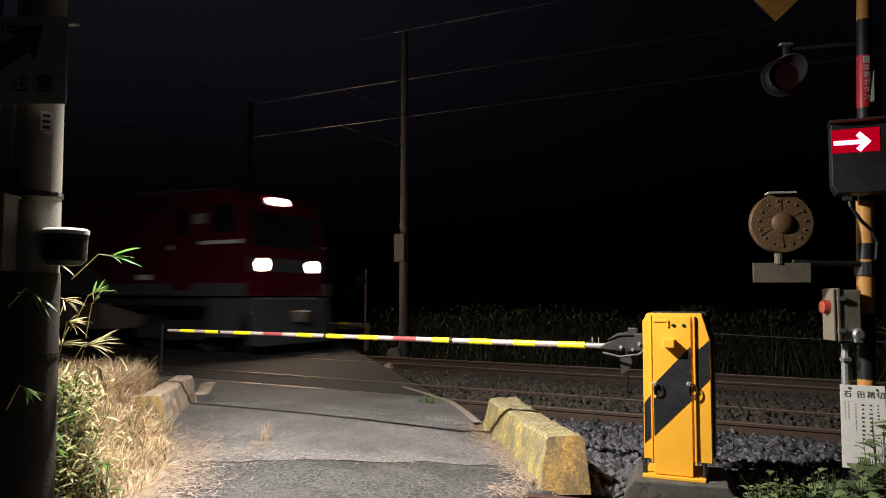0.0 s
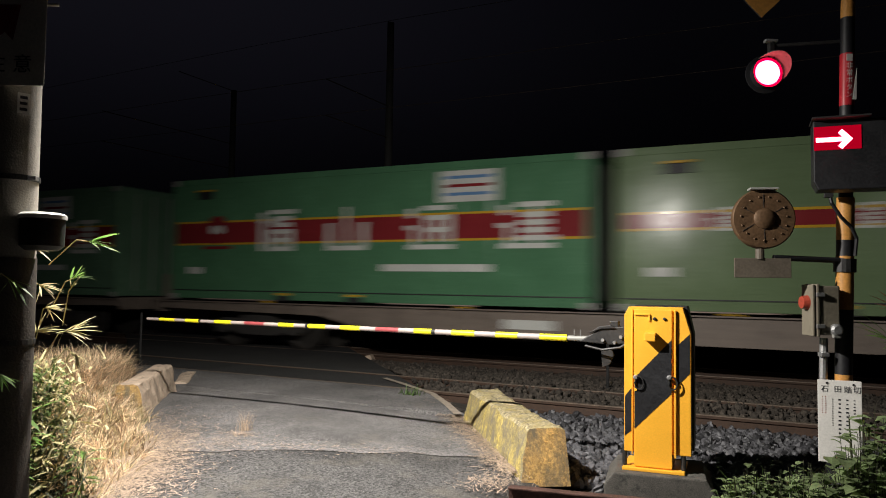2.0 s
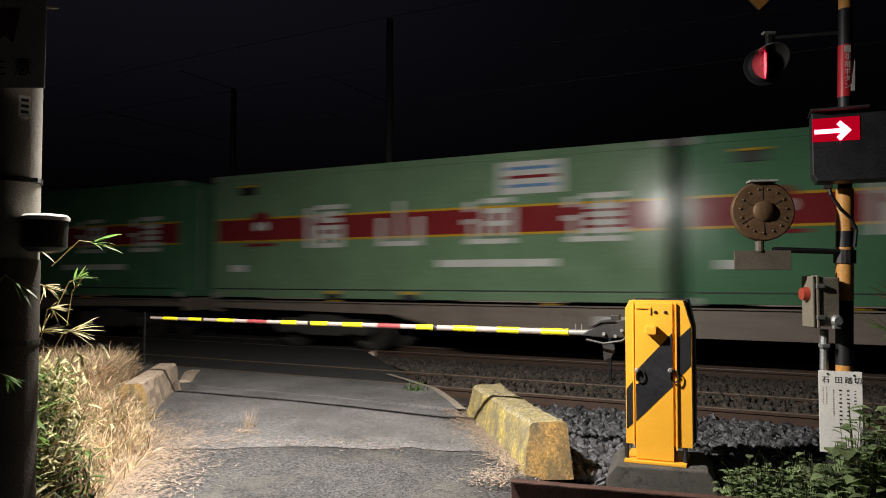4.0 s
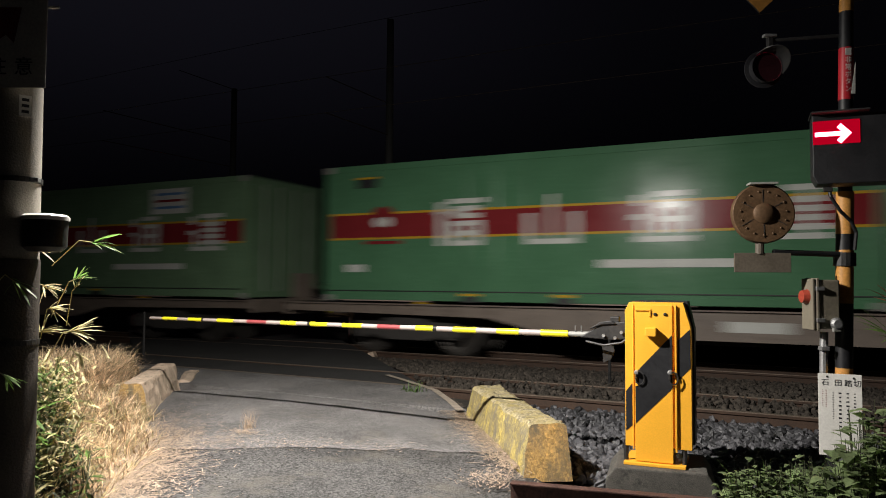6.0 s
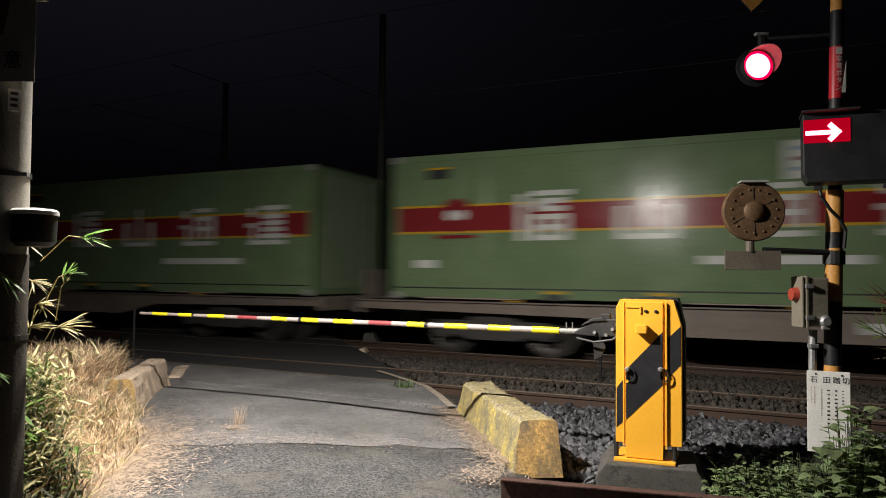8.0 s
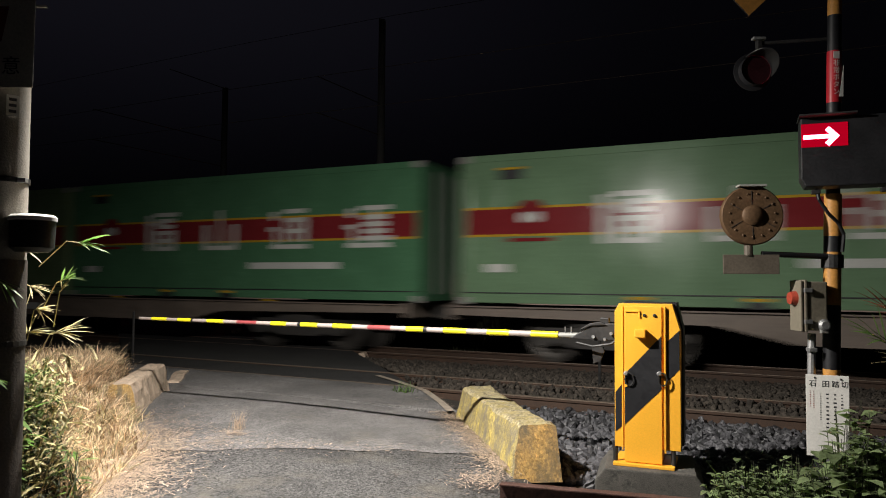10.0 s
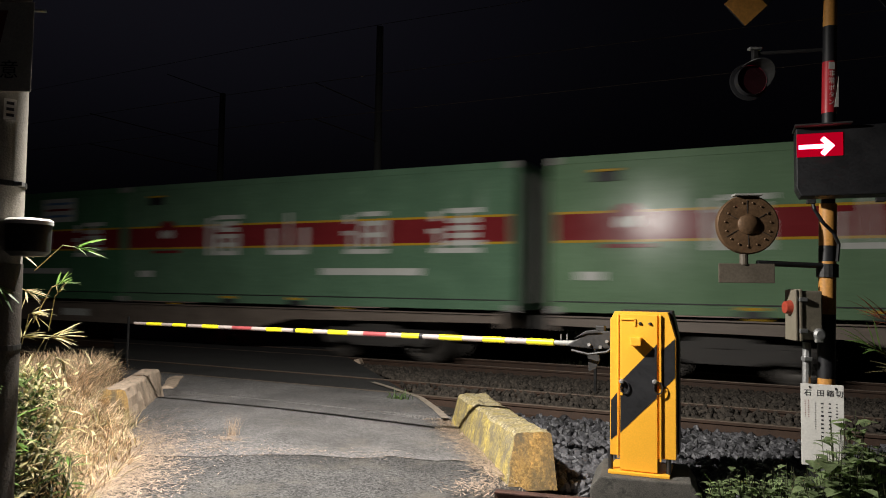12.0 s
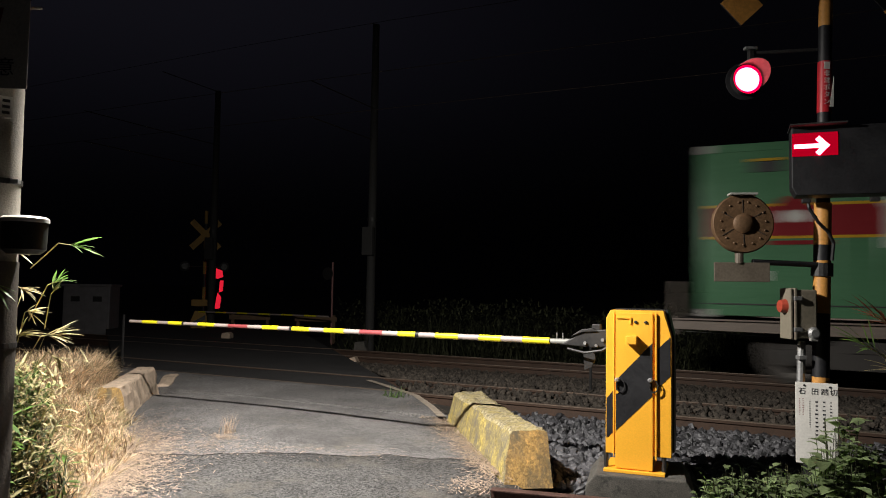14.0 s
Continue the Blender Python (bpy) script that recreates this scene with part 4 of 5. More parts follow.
def tufts(name, n, per, place, length, width, material, label, seed, spread=0.05):
    """Clumps of grass: blades that start close together and arch away from one another."""
    rnd = random.Random(seed)
    verts, faces = [], []
    for _ in range(n):
        p, _up = place(rnd)
        tall = rnd.uniform(0.6, 1.3)
        swing = rnd.uniform(0, 6.28)
        bent = Vector((math.cos(swing), math.sin(swing), 0)) * rnd.uniform(0, 0.7)
        for _b in range(per):
            a = rnd.uniform(0, 6.28)
            out = Vector((math.cos(a), math.sin(a), 0))
            side = Vector((-out.y, out.x, rnd.uniform(-0.5, 0.5))).normalized()
            pos = Vector(p) + out * rnd.uniform(0, spread)
            dirv = (Vector((0, 0, 1)) + out * rnd.uniform(0.05, 1.3) + bent).normalized()
            ln, w, fall = length * tall * rnd.uniform(0.4, 1.2), width * rnd.uniform(0.6, 1.3), rnd.uniform(0.2, 1.5)
            off = len(verts)
            for k, f in enumerate((0.8, 1.0, 0.7, 0.0)):
                verts += [tuple(pos - side * w * f), tuple(pos + side * w * f)]
                pos = pos + dirv * (ln / 3)
                dirv = (dirv + (out - Vector((0, 0, 1))) * (fall / 3)).normalized()
            faces += [(off + 2 * k, off + 2 * k + 1, off + 2 * k + 3, off + 2 * k + 2) for k in range(3)]
    return tagged(raw(name, verts, faces, material), label, "grass", kind="stuff")


def on_crest(rnd):
    s, u = rnd.uniform(0.15, 1.9), rnd.uniform(2.0, 2.75)
    p = ROAD_MID + ROAD * s - ACROSS * u
    return (p.x, p.y, bank(s, u) + rnd.uniform(-0.03, 0.03)), Vector((0, 0, 1))


tufts("crest_grass_tufts", 420, 17, on_crest, 0.25, 0.0036, STRAW, "pale dry grass standing behind the kerb block", 104)
blades("dry_grass", 9000, in_grass, 0.11, 0.0045, STRAW_BROWN, "brown dead grass matted beside the lane", "grass", 11, 3.0, 0.35)
tufts("dry_grass_tufts", 1250, 17, in_grass, 0.21, 0.0036, STRAW, "pale dry grass in clumps beside the lane", 101)
tufts("brown_grass_tufts", 620, 14, in_grass, 0.20, 0.0034, STRAW_BROWN, "brown dead grass among the pale clumps", 102)
tufts("wilted_grass_tufts", 330, 12, in_grass, 0.22, 0.0048, LEAF_PALE, "yellowish wilted grass among the pale clumps", 103)


def in_weeds(rnd):
    while True:
        s, u = rnd.uniform(-3.7, 0.1), rnd.uniform(1.3, 4.0)
        if u > 2.45 + 0.42 * s:
            p = ROAD_MID + ROAD * s - ACROSS * u
            return (p.x, p.y, bank(s, u) + rnd.uniform(-0.05, 0.15)), Vector((0, 0, 1))


blades("dark_weeds", 5000, in_weeds, 0.30, 0.007, LEAF_DULL, "dark tangled weeds round the pole's foot", "weeds", 48, 1.2, 1.0)
blades("green_weeds", 260, in_weeds, 0.20, 0.009, LEAF_OLIVE, "drooping green grass in the weeds round the pole", "grass", 49, 0.8, 1.2)
blades("brown_stalks", 700, in_weeds, 0.34, 0.0045, STRAW_BROWN, "brown dry stalks in the weeds round the pole", "grass", 50, 1.3, 0.8)
blades("dry_stalks", 420, in_grass, 0.30, 0.0030, STRAW, "upright dry stalks in the matted grass", "grass", 17, 0.9, 0.5)
blades("dry_grass_leaves", 1500, in_grass, 0.13, 0.007, LEAF_PALE, "yellowish wilted leaves in the dry grass", "grass", 12, 2.2, 0.6)


def on_litter(rnd):
    s, u = rnd.gauss(-1.9, 0.8), 1.45 - abs(rnd.gauss(0, 0.27)) * (1 + 0.6 * noise.noise((rnd.random() * 9, 3, 1)))
    p = ROAD_MID + ROAD * s - ACROSS * u
    return (p.x, p.y, road_z(s) + rnd.uniform(0.0, 0.025)), Vector((0, 0, 0.03))


blades("straw_litter", 8500, on_litter, 0.10, 0.0026, STRAW_LITTER, "loose cut straw lying on the lane's edge", "straw", 13, 1.0, 0.04)


def litter_right(rnd):
    s, u = 0.9 - 3.3 * rnd.random() ** 0.8, 1.66 - abs(rnd.gauss(0, 0.10))
    p = ROAD_MID + ROAD * s + ACROSS * u
    return (p.x, p.y, road_z(s) + rnd.uniform(0, 0.02)), Vector((0, 0, 0.03))


blades("straw_litter_kerb", 1900, litter_right, 0.12, 0.003, STRAW_LITTER, "loose dry straw along the kerb block's foot", "straw", 14, 1.0, 0.04)


def bamboo(name, x, y, z0, stems, h, seed, material, label, spread=0.3, leaf=0.17, aim=None):
    """Thin canes with fans of narrow leaves."""
    rnd = random.Random(seed)
    root = thing(name, label, "bamboo grass")
    cane, verts, faces = bmesh.new(), [], []
    for _ in range(stems):
        a = rnd.uniform(0, 6.28)
        p = Vector((x + rnd.uniform(-spread, spread), y + rnd.uniform(-spread, spread), z0))
        lean = Vector((math.cos(a), math.sin(a), 0)) * 0.25 if aim is None else Vector(aim) * rnd.uniform(0.2, 0.6)
        hh = h * rnd.uniform(0.5, 1.1)
        prev = p
        for k in range(5):
            nxt = prev + (Vector((0, 0, 1)) + lean * (0.3 + 0.35 * k)) * (hh / 5)
            bm_tube(cane, prev, nxt, 0.004, 0.003, 5, False)
            if k >= 1:
                for _ in range(rnd.randint(4, 7)):
                    b = rnd.uniform(0, 6.28)
                    d = Vector((math.cos(b), math.sin(b), rnd.uniform(-0.3, 0.5))).normalized()
                    side = d.cross(Vector((0, 0, 1))).normalized()
                    ln, w = leaf * rnd.uniform(0.5, 1.2), 0.013 * rnd.uniform(0.7, 1.4)
                    q = nxt + (prev - nxt) * rnd.random()
                    off = len(verts)
                    dd = Vector(d)
                    for i, f in enumerate((0.25, 1.0, 0.75, 0.0)):
                        verts += [tuple(q - side * w * f), tuple(q + side * w * f)]
                        q = q + dd * (ln / 3)
                        dd = (dd + Vector((0, 0, -0.16))).normalized()
                    faces += [(off + 2 * i, off + 2 * i + 1, off + 2 * i + 3, off + 2 * i + 2) for i in range(3)]
            prev = nxt
    part("cane", cane, LEAF_PALE, root)
    lv = raw("foliage", verts, faces, material)
    lv.parent = root
    tagged(lv, kind="stuff")
    return root


bamboo("bamboo_grass", -4.15, 2.75, -0.2, 4, 1.05, 21, LEAF_PALE, "yellowing bamboo grass growing beside the utility pole", 0.25, 0.16)
bamboo("bamboo_grass", -3.85, 2.40, 0.0, 2, 1.0, 22, LEAF_BAMBOO, "fresh green bamboo grass growing beside the utility pole", 0.10, 0.17)
blades("yellow_bamboo_leaves", 420, lambda r: ((-4.33 + r.gauss(0, 0.13), 3.02 + r.gauss(0, 0.13), r.uniform(0.15, 0.85)), Vector((0, 0, 0.6))), 0.13, 0.009, LEAF_PALE, "yellowing bamboo leaves among the green ones", "leaves", 51, 1.3, 0.9)
blades("green_grass", 800, lambda r: ((-4.42 + r.gauss(0, 0.11), 2.98 + r.gauss(0, 0.11), r.uniform(0.05, 0.80)), Vector((0, 0, 0.6))), 0.13, 0.0095, LEAF_OLIVE, "dense drooping green bamboo leaves at the pole's foot", "leaves", 47, 1.3, 1.0)
bamboo("bamboo_grass", -4.45, 2.85, -0.2, 7, 0.95, 23, LEAF_BAMBOO, "dense green bamboo grass at the pole's foot", 0.35, 0.2)
bamboo("bamboo_grass", -3.5, 1.85, -0.2, 2, 1.2, 24, LEAF_BAMBOO, "tall bamboo grass before the utility pole", 0.15, 0.2)
bamboo("bamboo_grass", 0.95, 4.25, -0.2, 5, 1.1, 25, LEAF_BAMBOO, "bamboo grass leaning over the verge beside the mast", 0.22, 0.2, (-0.5, 0.1, 0))
bamboo("bamboo_grass", 0.85, 4.45, -0.2, 2, 1.2, 26, LEAF_RED, "reddish withering bamboo grass beside the mast", 0.12, 0.2, (-0.5, 0.1, 0))


def leafy(name, x, y, r, h, n, leaf, seed, material, label):
    """A low bush of broad pointed leaves on thin stalks."""
    rnd = random.Random(seed)
    root = thing(name, label, "weed")
    stalk, verts, faces = bmesh.new(), [], []
    for _ in range(n):
        a, rr = rnd.uniform(0, 6.28), r * math.sqrt(rnd.random())
        base = Vector((x + rr * 0.5 * math.cos(a), y + rr * 0.5 * math.sin(a), -0.25))
        top = Vector((x + rr * math.cos(a), y + rr * math.sin(a), -0.25 + h * rnd.uniform(0.45, 1.0) * (1 - 0.5 * (rr / r) ** 2)))
        bm_tube(stalk, base, top, 0.003, 0.002, 4, False)
        for _ in range(3):
            b = rnd.uniform(0, 6.28)
            d = Vector((math.cos(b), math.sin(b), rnd.uniform(-0.2, 0.5))).normalized()
            side = d.cross(Vector((0, 0, 1))).normalized()
            nrm = side.cross(d)
            ln = leaf * rnd.uniform(0.5, 1.2)
            q = base.lerp(top, rnd.uniform(0.6, 1))
            off = len(verts)
            for s, w, dz in ((0, 0.02, 0), (0.3, 0.36, 0.05), (0.6, 0.30, 0.03), (1, 0.0, -0.10)):
                c = q + d * (ln * s) + nrm * (ln * dz)
                verts += [tuple(c - side * ln * w + nrm * ln * w * 0.25), tuple(c), tuple(c + side * ln * w + nrm * ln * w * 0.25)]
            for i in range(3):
                k = off + 3 * i
                faces += [(k, k + 1, k + 4, k + 3), (k + 1, k + 2, k + 5, k + 4)]
    part("stalk", stalk, LEAF_DULL, root)
    lv = raw("foliage", verts, faces, material, True)
    lv.parent = root
    tagged(lv, kind="stuff")


leafy("verge_weed", -0.34, 5.12, 0.26, 0.50, 260, 0.065, 31, LEAF_GREEN, "low green weed with small leaves beside the footing")
leafy("verge_weed", -0.03, 5.10, 0.28, 0.58, 260, 0.070, 32, LEAF_GREEN, "low green weed before the notice board")
leafy("verge_weed", 0.27, 4.88, 0.24, 1.02, 150, 0.115, 33, LEAF_GREEN, "green climbing weed with broad leaves before the notice board")
leafy("verge_weed", 0.58, 4.78, 0.34, 0.86, 170, 0.10, 34, LEAF_GREEN, "green broad-leaved weed beside the signal mast")
blades("verge_grass", 110, lambda r: ((r.uniform(-0.35, 0.5), r.uniform(4.8, 5.5), -0.22), Vector((0, 0, 1))), 0.46, 0.009, LEAF_BAMBOO, "long green grass blades on the verge", "grass", 35, 0.5, 0.6)


def tall_weed(rnd):
    x = rnd.uniform(-10.5, 9)
    return (x, rnd.uniform(15.6, 18.0), -0.62 + 0.45 * noise.noise((x * 0.6, 2.0, 0)) + 0.25 * noise.noise((x * 2.3, 1, 1))), Vector((0, 0, 1))


blades("tall_weeds", 5200, tall_weed, 1.35, 0.018, LEAF_DULL, "tall dark weeds behind the far track", "weeds", 41, 0.40, 0.5, 4)


def weed_leaf(rnd):
    x, y = rnd.uniform(-10.5, 9), rnd.uniform(15.5, 17.6)
    top = 0.95 + 0.55 * noise.noise((x * 0.6, 2.0, 0)) + 0.25 * noise.noise((x * 2.3, 1, 1))
    return (x, y, rnd.uniform(-0.3, top)), Vector((0, 0, 0.5))


blades("tall_weed_leaves", 15000, weed_leaf, 0.17, 0.024, LEAF_DULL, "leaves of the tall weeds behind the far track", "weeds", 42, 1.0, 0.8, 2)
blades("track_weeds", 700, lambda r: ((r.uniform(-2.5, 3.5), r.gauss(10.4, 0.35), -0.14), Vector((0, 0, 1))), 0.10, 0.008, LEAF_DULL, "low weeds growing in the ballast", "weeds", 43, 0.9, 0.5, 2)
blades("road_tuft", 60, lambda r: ((-4.45 + r.gauss(0, 0.07), 7.95 + r.gauss(0, 0.05), 0.0), Vector((0, 0, 1))), 0.13, 0.006, LEAF_BAMBOO, "small green tuft in the deck's joint", "grass", 44, 0.9, 0.4, 2)
blades("road_tuft_dry", 110, lambda r: ((-4.78 + r.gauss(0, 0.02), 5.35 + r.gauss(0, 0.03), -0.04), Vector((0, 0, 1))), 0.20, 0.0014, STRAW_LITTER, "dry grass tuft growing through the asphalt", "grass", 45, 0.3, 0.5, 3)


blades("straw_litter_tuft", 160, lambda r: ((-4.70 + r.gauss(0, 0.09), 5.18 + r.gauss(0, 0.05), -0.035 + r.uniform(0, 0.015)), Vector((0, 0, 0.03))), 0.07, 0.003, STRAW_LITTER, "bits of dry straw round the tuft in the lane", "straw", 52, 1.0, 0.04)
blades("leaf_litter", 420, lambda r: ((-2.02 + r.gauss(0, 0.11), 4.80 + r.gauss(0, 0.13), -0.03 + r.uniform(-0.01, 0.03)), Vector((0, 0, 0.15))), 0.06, 0.0030, STRAW_LITTER, "heap of dry straw and leaves at the kerb block's end", "straw", 53, 1.0, 0.1)


def seam_litter(rnd):
    k = rnd.random()
    a, b = Vector((-4.75, 4.80, 0)), Vector((-3.0, 5.36, 0))
    p = a.lerp(b, k * k) + Vector((rnd.gauss(0, 0.16), rnd.gauss(0, 0.13), 0))
    return (p.x, p.y, -0.045 + rnd.uniform(0, 0.02)), Vector((0, 0, 0.03))


blades("straw_litter_seam", 380, seam_litter, 0.06, 0.003, STRAW_LITTER, "bits of dry straw caught along the asphalt's seam", "straw", 46, 1.0, 0.04)


def sprig(name, base, tip, n, leaf, width, seed, material, label):
    """A thin twig that ends in a fan of narrow pointed leaves."""
    rnd = random.Random(seed)
    base, tip = Vector(base), Vector(tip)
    root = thing(name, label, "bamboo grass")
    mid = base.lerp(tip, 0.6) + Vector((0, 0, 0.06))
    part("cane", path_tube([tuple(base), tuple(mid), tuple(tip)], 0.0028, 5), LEAF_PALE, root)
    fwd = (tip - mid).normalized()
    verts, faces = [], []
    for _ in range(n):
        d = (fwd + Vector((rnd.gauss(0, 0.5), rnd.gauss(0, 0.5), rnd.gauss(0.05, 0.35)))).normalized()
        side = d.cross(Vector((0, 0, 1))).normalized()
        side = (side + Vector((0, 0, rnd.uniform(-0.6, 0.6)))).normalized()
        ln, w = leaf * rnd.uniform(0.5, 1.2), width * rnd.uniform(0.5, 1.0)
        q = mid.lerp(tip, rnd.uniform(0.3, 1.0))
        off = len(verts)
        for f in (0.2, 0.9, 1.0, 0.6, 0.0):
            verts += [tuple(q - side * w * f), tuple(q + side * w * f)]
            q = q + d * (ln / 4)
            d = (d + Vector((0, 0, -0.10))).normalized()
        faces += [(off + 2 * i, off + 2 * i + 1, off + 2 * i + 3, off + 2 * i + 2) for i in range(4)]
    lv = raw("foliage", verts, faces, material)
    lv.parent = root
    tagged(lv, kind="stuff")


for k, (b, t, n, leaf, w, me, word) in enumerate((
        ((-3.51, 2.42, 1.43), (-3.3, 2.52, 1.55), 9, 0.17, 0.008, LEAF_BAMBOO, "bright green bamboo twig beside the utility pole"),
        ((-3.52, 2.43, 1.16), (-3.38, 2.49, 1.37), 8, 0.1, 0.007, LEAF_BAMBOO, "green bamboo twig beside the utility pole"),
        ((-3.45, 2.47, 1.12), (-3.4, 2.48, 1.32), 6, 0.09, 0.006, LEAF_PALE, "yellowing bamboo twig beside the utility pole"),
        ((-3.61, 2.38, 1.21), (-3.54, 2.41, 1.32), 10, 0.12, 0.007, LEAF_PALE, "withered bamboo twig before the utility pole"),
        ((-3.57, 2.41, 1.05), (-3.52, 2.43, 1.21), 11, 0.12, 0.007, LEAF_PALE, "yellowing bamboo twig beside the utility pole"),
        ((-3.55, 2.43, 0.93), (-3.41, 2.49, 1.09), 14, 0.15, 0.009, LEAF_PALE, "yellowing bamboo twig over the dry grass"),
        ((-3.6, 2.4, 0.93), (-3.56, 2.41, 1.09), 12, 0.12, 0.008, LEAF_PALE, "pale bamboo twig beside the utility pole"),
        ((-3.67, 2.34, 1.4), (-3.56, 2.39, 1.51), 7, 0.12, 0.006, LEAF_PALE, "withered bamboo twig under the domed housing"),
        ((-3.51, 2.45, 0.9), (-3.39, 2.51, 0.97), 9, 0.13, 0.007, LEAF_PALE, "yellowing bamboo twig over the dry grass"),
        ((-3.36, 2.0, 1.29), (-3.23, 2.06, 1.34), 9, 0.13, 0.007, LEAF_BAMBOO, "dark green bamboo twig before the utility pole"),
        ((-3.37, 2.02, 0.82), (-3.28, 2.06, 0.91), 5, 0.13, 0.007, LEAF_BAMBOO, "dark green bamboo twig before the utility pole"),
        ((0.75, 4.25, 0.9), (0.38, 4.18, 1.26), 9, 0.19, 0.007, LEAF_RED, "reddish bamboo twig leaning over the verge"),
        ((0.75, 4.20, 0.7), (0.32, 4.10, 1.13), 11, 0.19, 0.008, LEAF_BAMBOO, "green bamboo twig leaning over the verge"),
        ((0.80, 4.15, 0.6), (0.42, 4.08, 1.05), 8, 0.17, 0.008, LEAF_PALE, "yellowing bamboo twig leaning over the verge"))):
    sprig("bamboo_twig", b, t, n + 4, leaf, w, 60 + k, me, word)


# ---- far side of the crossing ----
def build_far_side():
    m = thing("far_signal_mast", "far crossing mast with crossbuck and red flashers", "signal mast", m=pose(-17.5, 18.2, 0, 0, 0, 40))
    for k in range(10):
        part("yellow_band" if k % 2 else "black_band", tube((0, 0, -0.4 + 0.42 * k), (0, 0, 0.02 + 0.42 * k), 0.055, seg=12), FALLOFF_YELLOW if k % 2 else BLACK, m)
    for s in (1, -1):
        part("crossbuck_board", turned(box((0, 0, 0), (1.25, 0.012, 0.2), 0.003), pose(0, -0.08 - 0.014 * (s > 0), 3.0, 0, 45 * s, 0)), FALLOFF_YELLOW, m)
    for x, z, me in ((-0.62, 1.95, RED_FACE), (0.62, 1.95, RED_FACE)):
        part("flasher", turned(lathe([(0.16, 0), (0.16, 0.06), (0.1, 0.08)], 20, "Y"), pose(x, -0.05, z)), BLACK, m)
    part("lamp_arm", tube((-0.62, 0, 1.95), (0.62, 0, 1.95), 0.02, seg=8), DARK_METAL, m)
    part("lit_reflector", prism([(0.30, 1.60), (0.42, 1.55), (0.60, 1.62), (0.58, 1.82), (0.36, 1.90), (0.30, 1.80)], -0.12, -0.06, 0.01), RED_DIM, m, "red-lit indicator")
    part("lit_reflector", prism([(0.36, 0.55), (0.52, 0.58), (0.56, 0.95), (0.44, 1.10), (0.40, 0.90)], -0.12, -0.06, 0.01), RED_DIM, m, "red-lit indicator")
    part("lit_reflector", prism([(0.48, 1.10), (0.60, 1.15), (0.62, 1.5), (0.50, 1.5)], -0.12, -0.06, 0.01), RED_DIM, m, "red-lit indicator")
    part("base_box", box((-0.1, 0, 0.75), (0.55, 0.3, 0.22), 0.02), FALLOFF_YELLOW, m)

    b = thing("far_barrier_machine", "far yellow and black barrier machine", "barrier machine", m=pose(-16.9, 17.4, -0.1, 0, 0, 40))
    part("body", prism([(-0.22, 0), (0.22, 0), (0.25, 0.4), (0.20, 0.62), (-0.12, 0.62), (-0.25, 0.3)], -0.15, 0.15, 0.01), FALLOFF_YELLOW, b)
    part("stripe", prism([(-0.2, 0.12), (0.2, 0.36), (0.2, 0.5), (-0.2, 0.26)], -0.154, -0.152), BLACK, b)
    arm = new("barrier_arm")
    arm.parent, arm.matrix_basis = b, pose(-16.9, 17.4, -0.1, 0, 0, 40).inverted() @ pose(-16.95, 17.3, 0.50)
    for k in range(12):
        part("white_section" if k % 2 else "yellow_section", tube((0.42 * k, 0, 0), (0.42 * k + 0.42, 0, 0), 0.024, seg=8), ARM_WHITE if k % 2 else ARM_YELLOW, arm)

    hut = thing("relay_cabinet", "pale grey relay cabinet beside the far lane", "cabinet", m=pose(-19.2, 15.3, -0.35, 0, 0, 30))
    part("body", box((0, 0, 0.80), (1.36, 0.8, 1.6), 0.02), FALLOFF_GREY, hut)
    part("roof", box((0, 0, 1.63), (1.46, 0.92, 0.07), 0.015), FALLOFF_GREY, hut)
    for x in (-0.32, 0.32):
        part("door", box((x, -0.405, 0.82), (0.60, 0.02, 1.40), 0.005), FALLOFF_GREY, hut)
        part("louvre", box((x, -0.418, 1.22), (0.26, 0.012, 0.16), 0.003), DARK_METAL, hut)

    def tall_pole(x, y, h, r, label):
        t = thing("trackside_pole", label, "utility pole", "trackside poles", m=pose(x, y, -0.4))
        part("shaft", tube((0, 0, 0), (0, 0, h), r, r * 0.75, 16), FALLOFF_CONCRETE, t, smooth=True)
        part("band", tube((0, 0, 3.4), (0, 0, 3.5), r + 0.01, seg=16), DARK_METAL, t)
        part("cable_box", box((0, -r - 0.06, 2.9), (0.3, 0.12, 0.7), 0.02), FALLOFF_CONCRETE, t)
        for bz in (5.45, 6.25):
            part("bracket", tube((0, 0, bz), (0, T2 - y, bz), 0.012, seg=6), WIRE, t)
        part("wire_clamp", tube((0, 0, h - 0.02), (0, 15.3 - y, h), 0.012, seg=6), WIRE, t)

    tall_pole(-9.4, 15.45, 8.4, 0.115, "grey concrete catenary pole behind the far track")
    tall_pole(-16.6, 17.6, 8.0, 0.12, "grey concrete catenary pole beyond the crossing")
    rp = thing("marker_post", "thin red and white marker post with a round plate", "marker post", m=pose(-12.55, 18.4, -0.4))
    part("post", tube((0, 0, 0), (0, 0, 2.5), 0.03, seg=8), mat("faded_red_post", (0.35, 0.18, 0.17), 0.6), rp)
    part("plate", turned(lathe([(0.19, 0), (0.19, 0.02)], 20, "Y"), pose(-0.16, -0.02, 2.15)), DARK_METAL, rp)
    for x, y in ((-15.0, 17.6), (-12.9, 18.1)):
        tr = thing("trestle", "low wooden trestle barrier beside the far lane", "trestle", "trestles", m=pose(x, y, -0.35, 0, 0, 20))
        wood = mat("old_wood", (0.16, 0.10, 0.06), 0.8, var=0.3, scale=8)
        for dx in (-0.55, 0.55):
            part("leg", box((dx, 0, 0.42), (0.09, 0.09, 0.84), 0.006), wood, tr)
        part("rail", box((0, -0.06, 0.72), (1.3, 0.03, 0.14), 0.005), wood, tr)
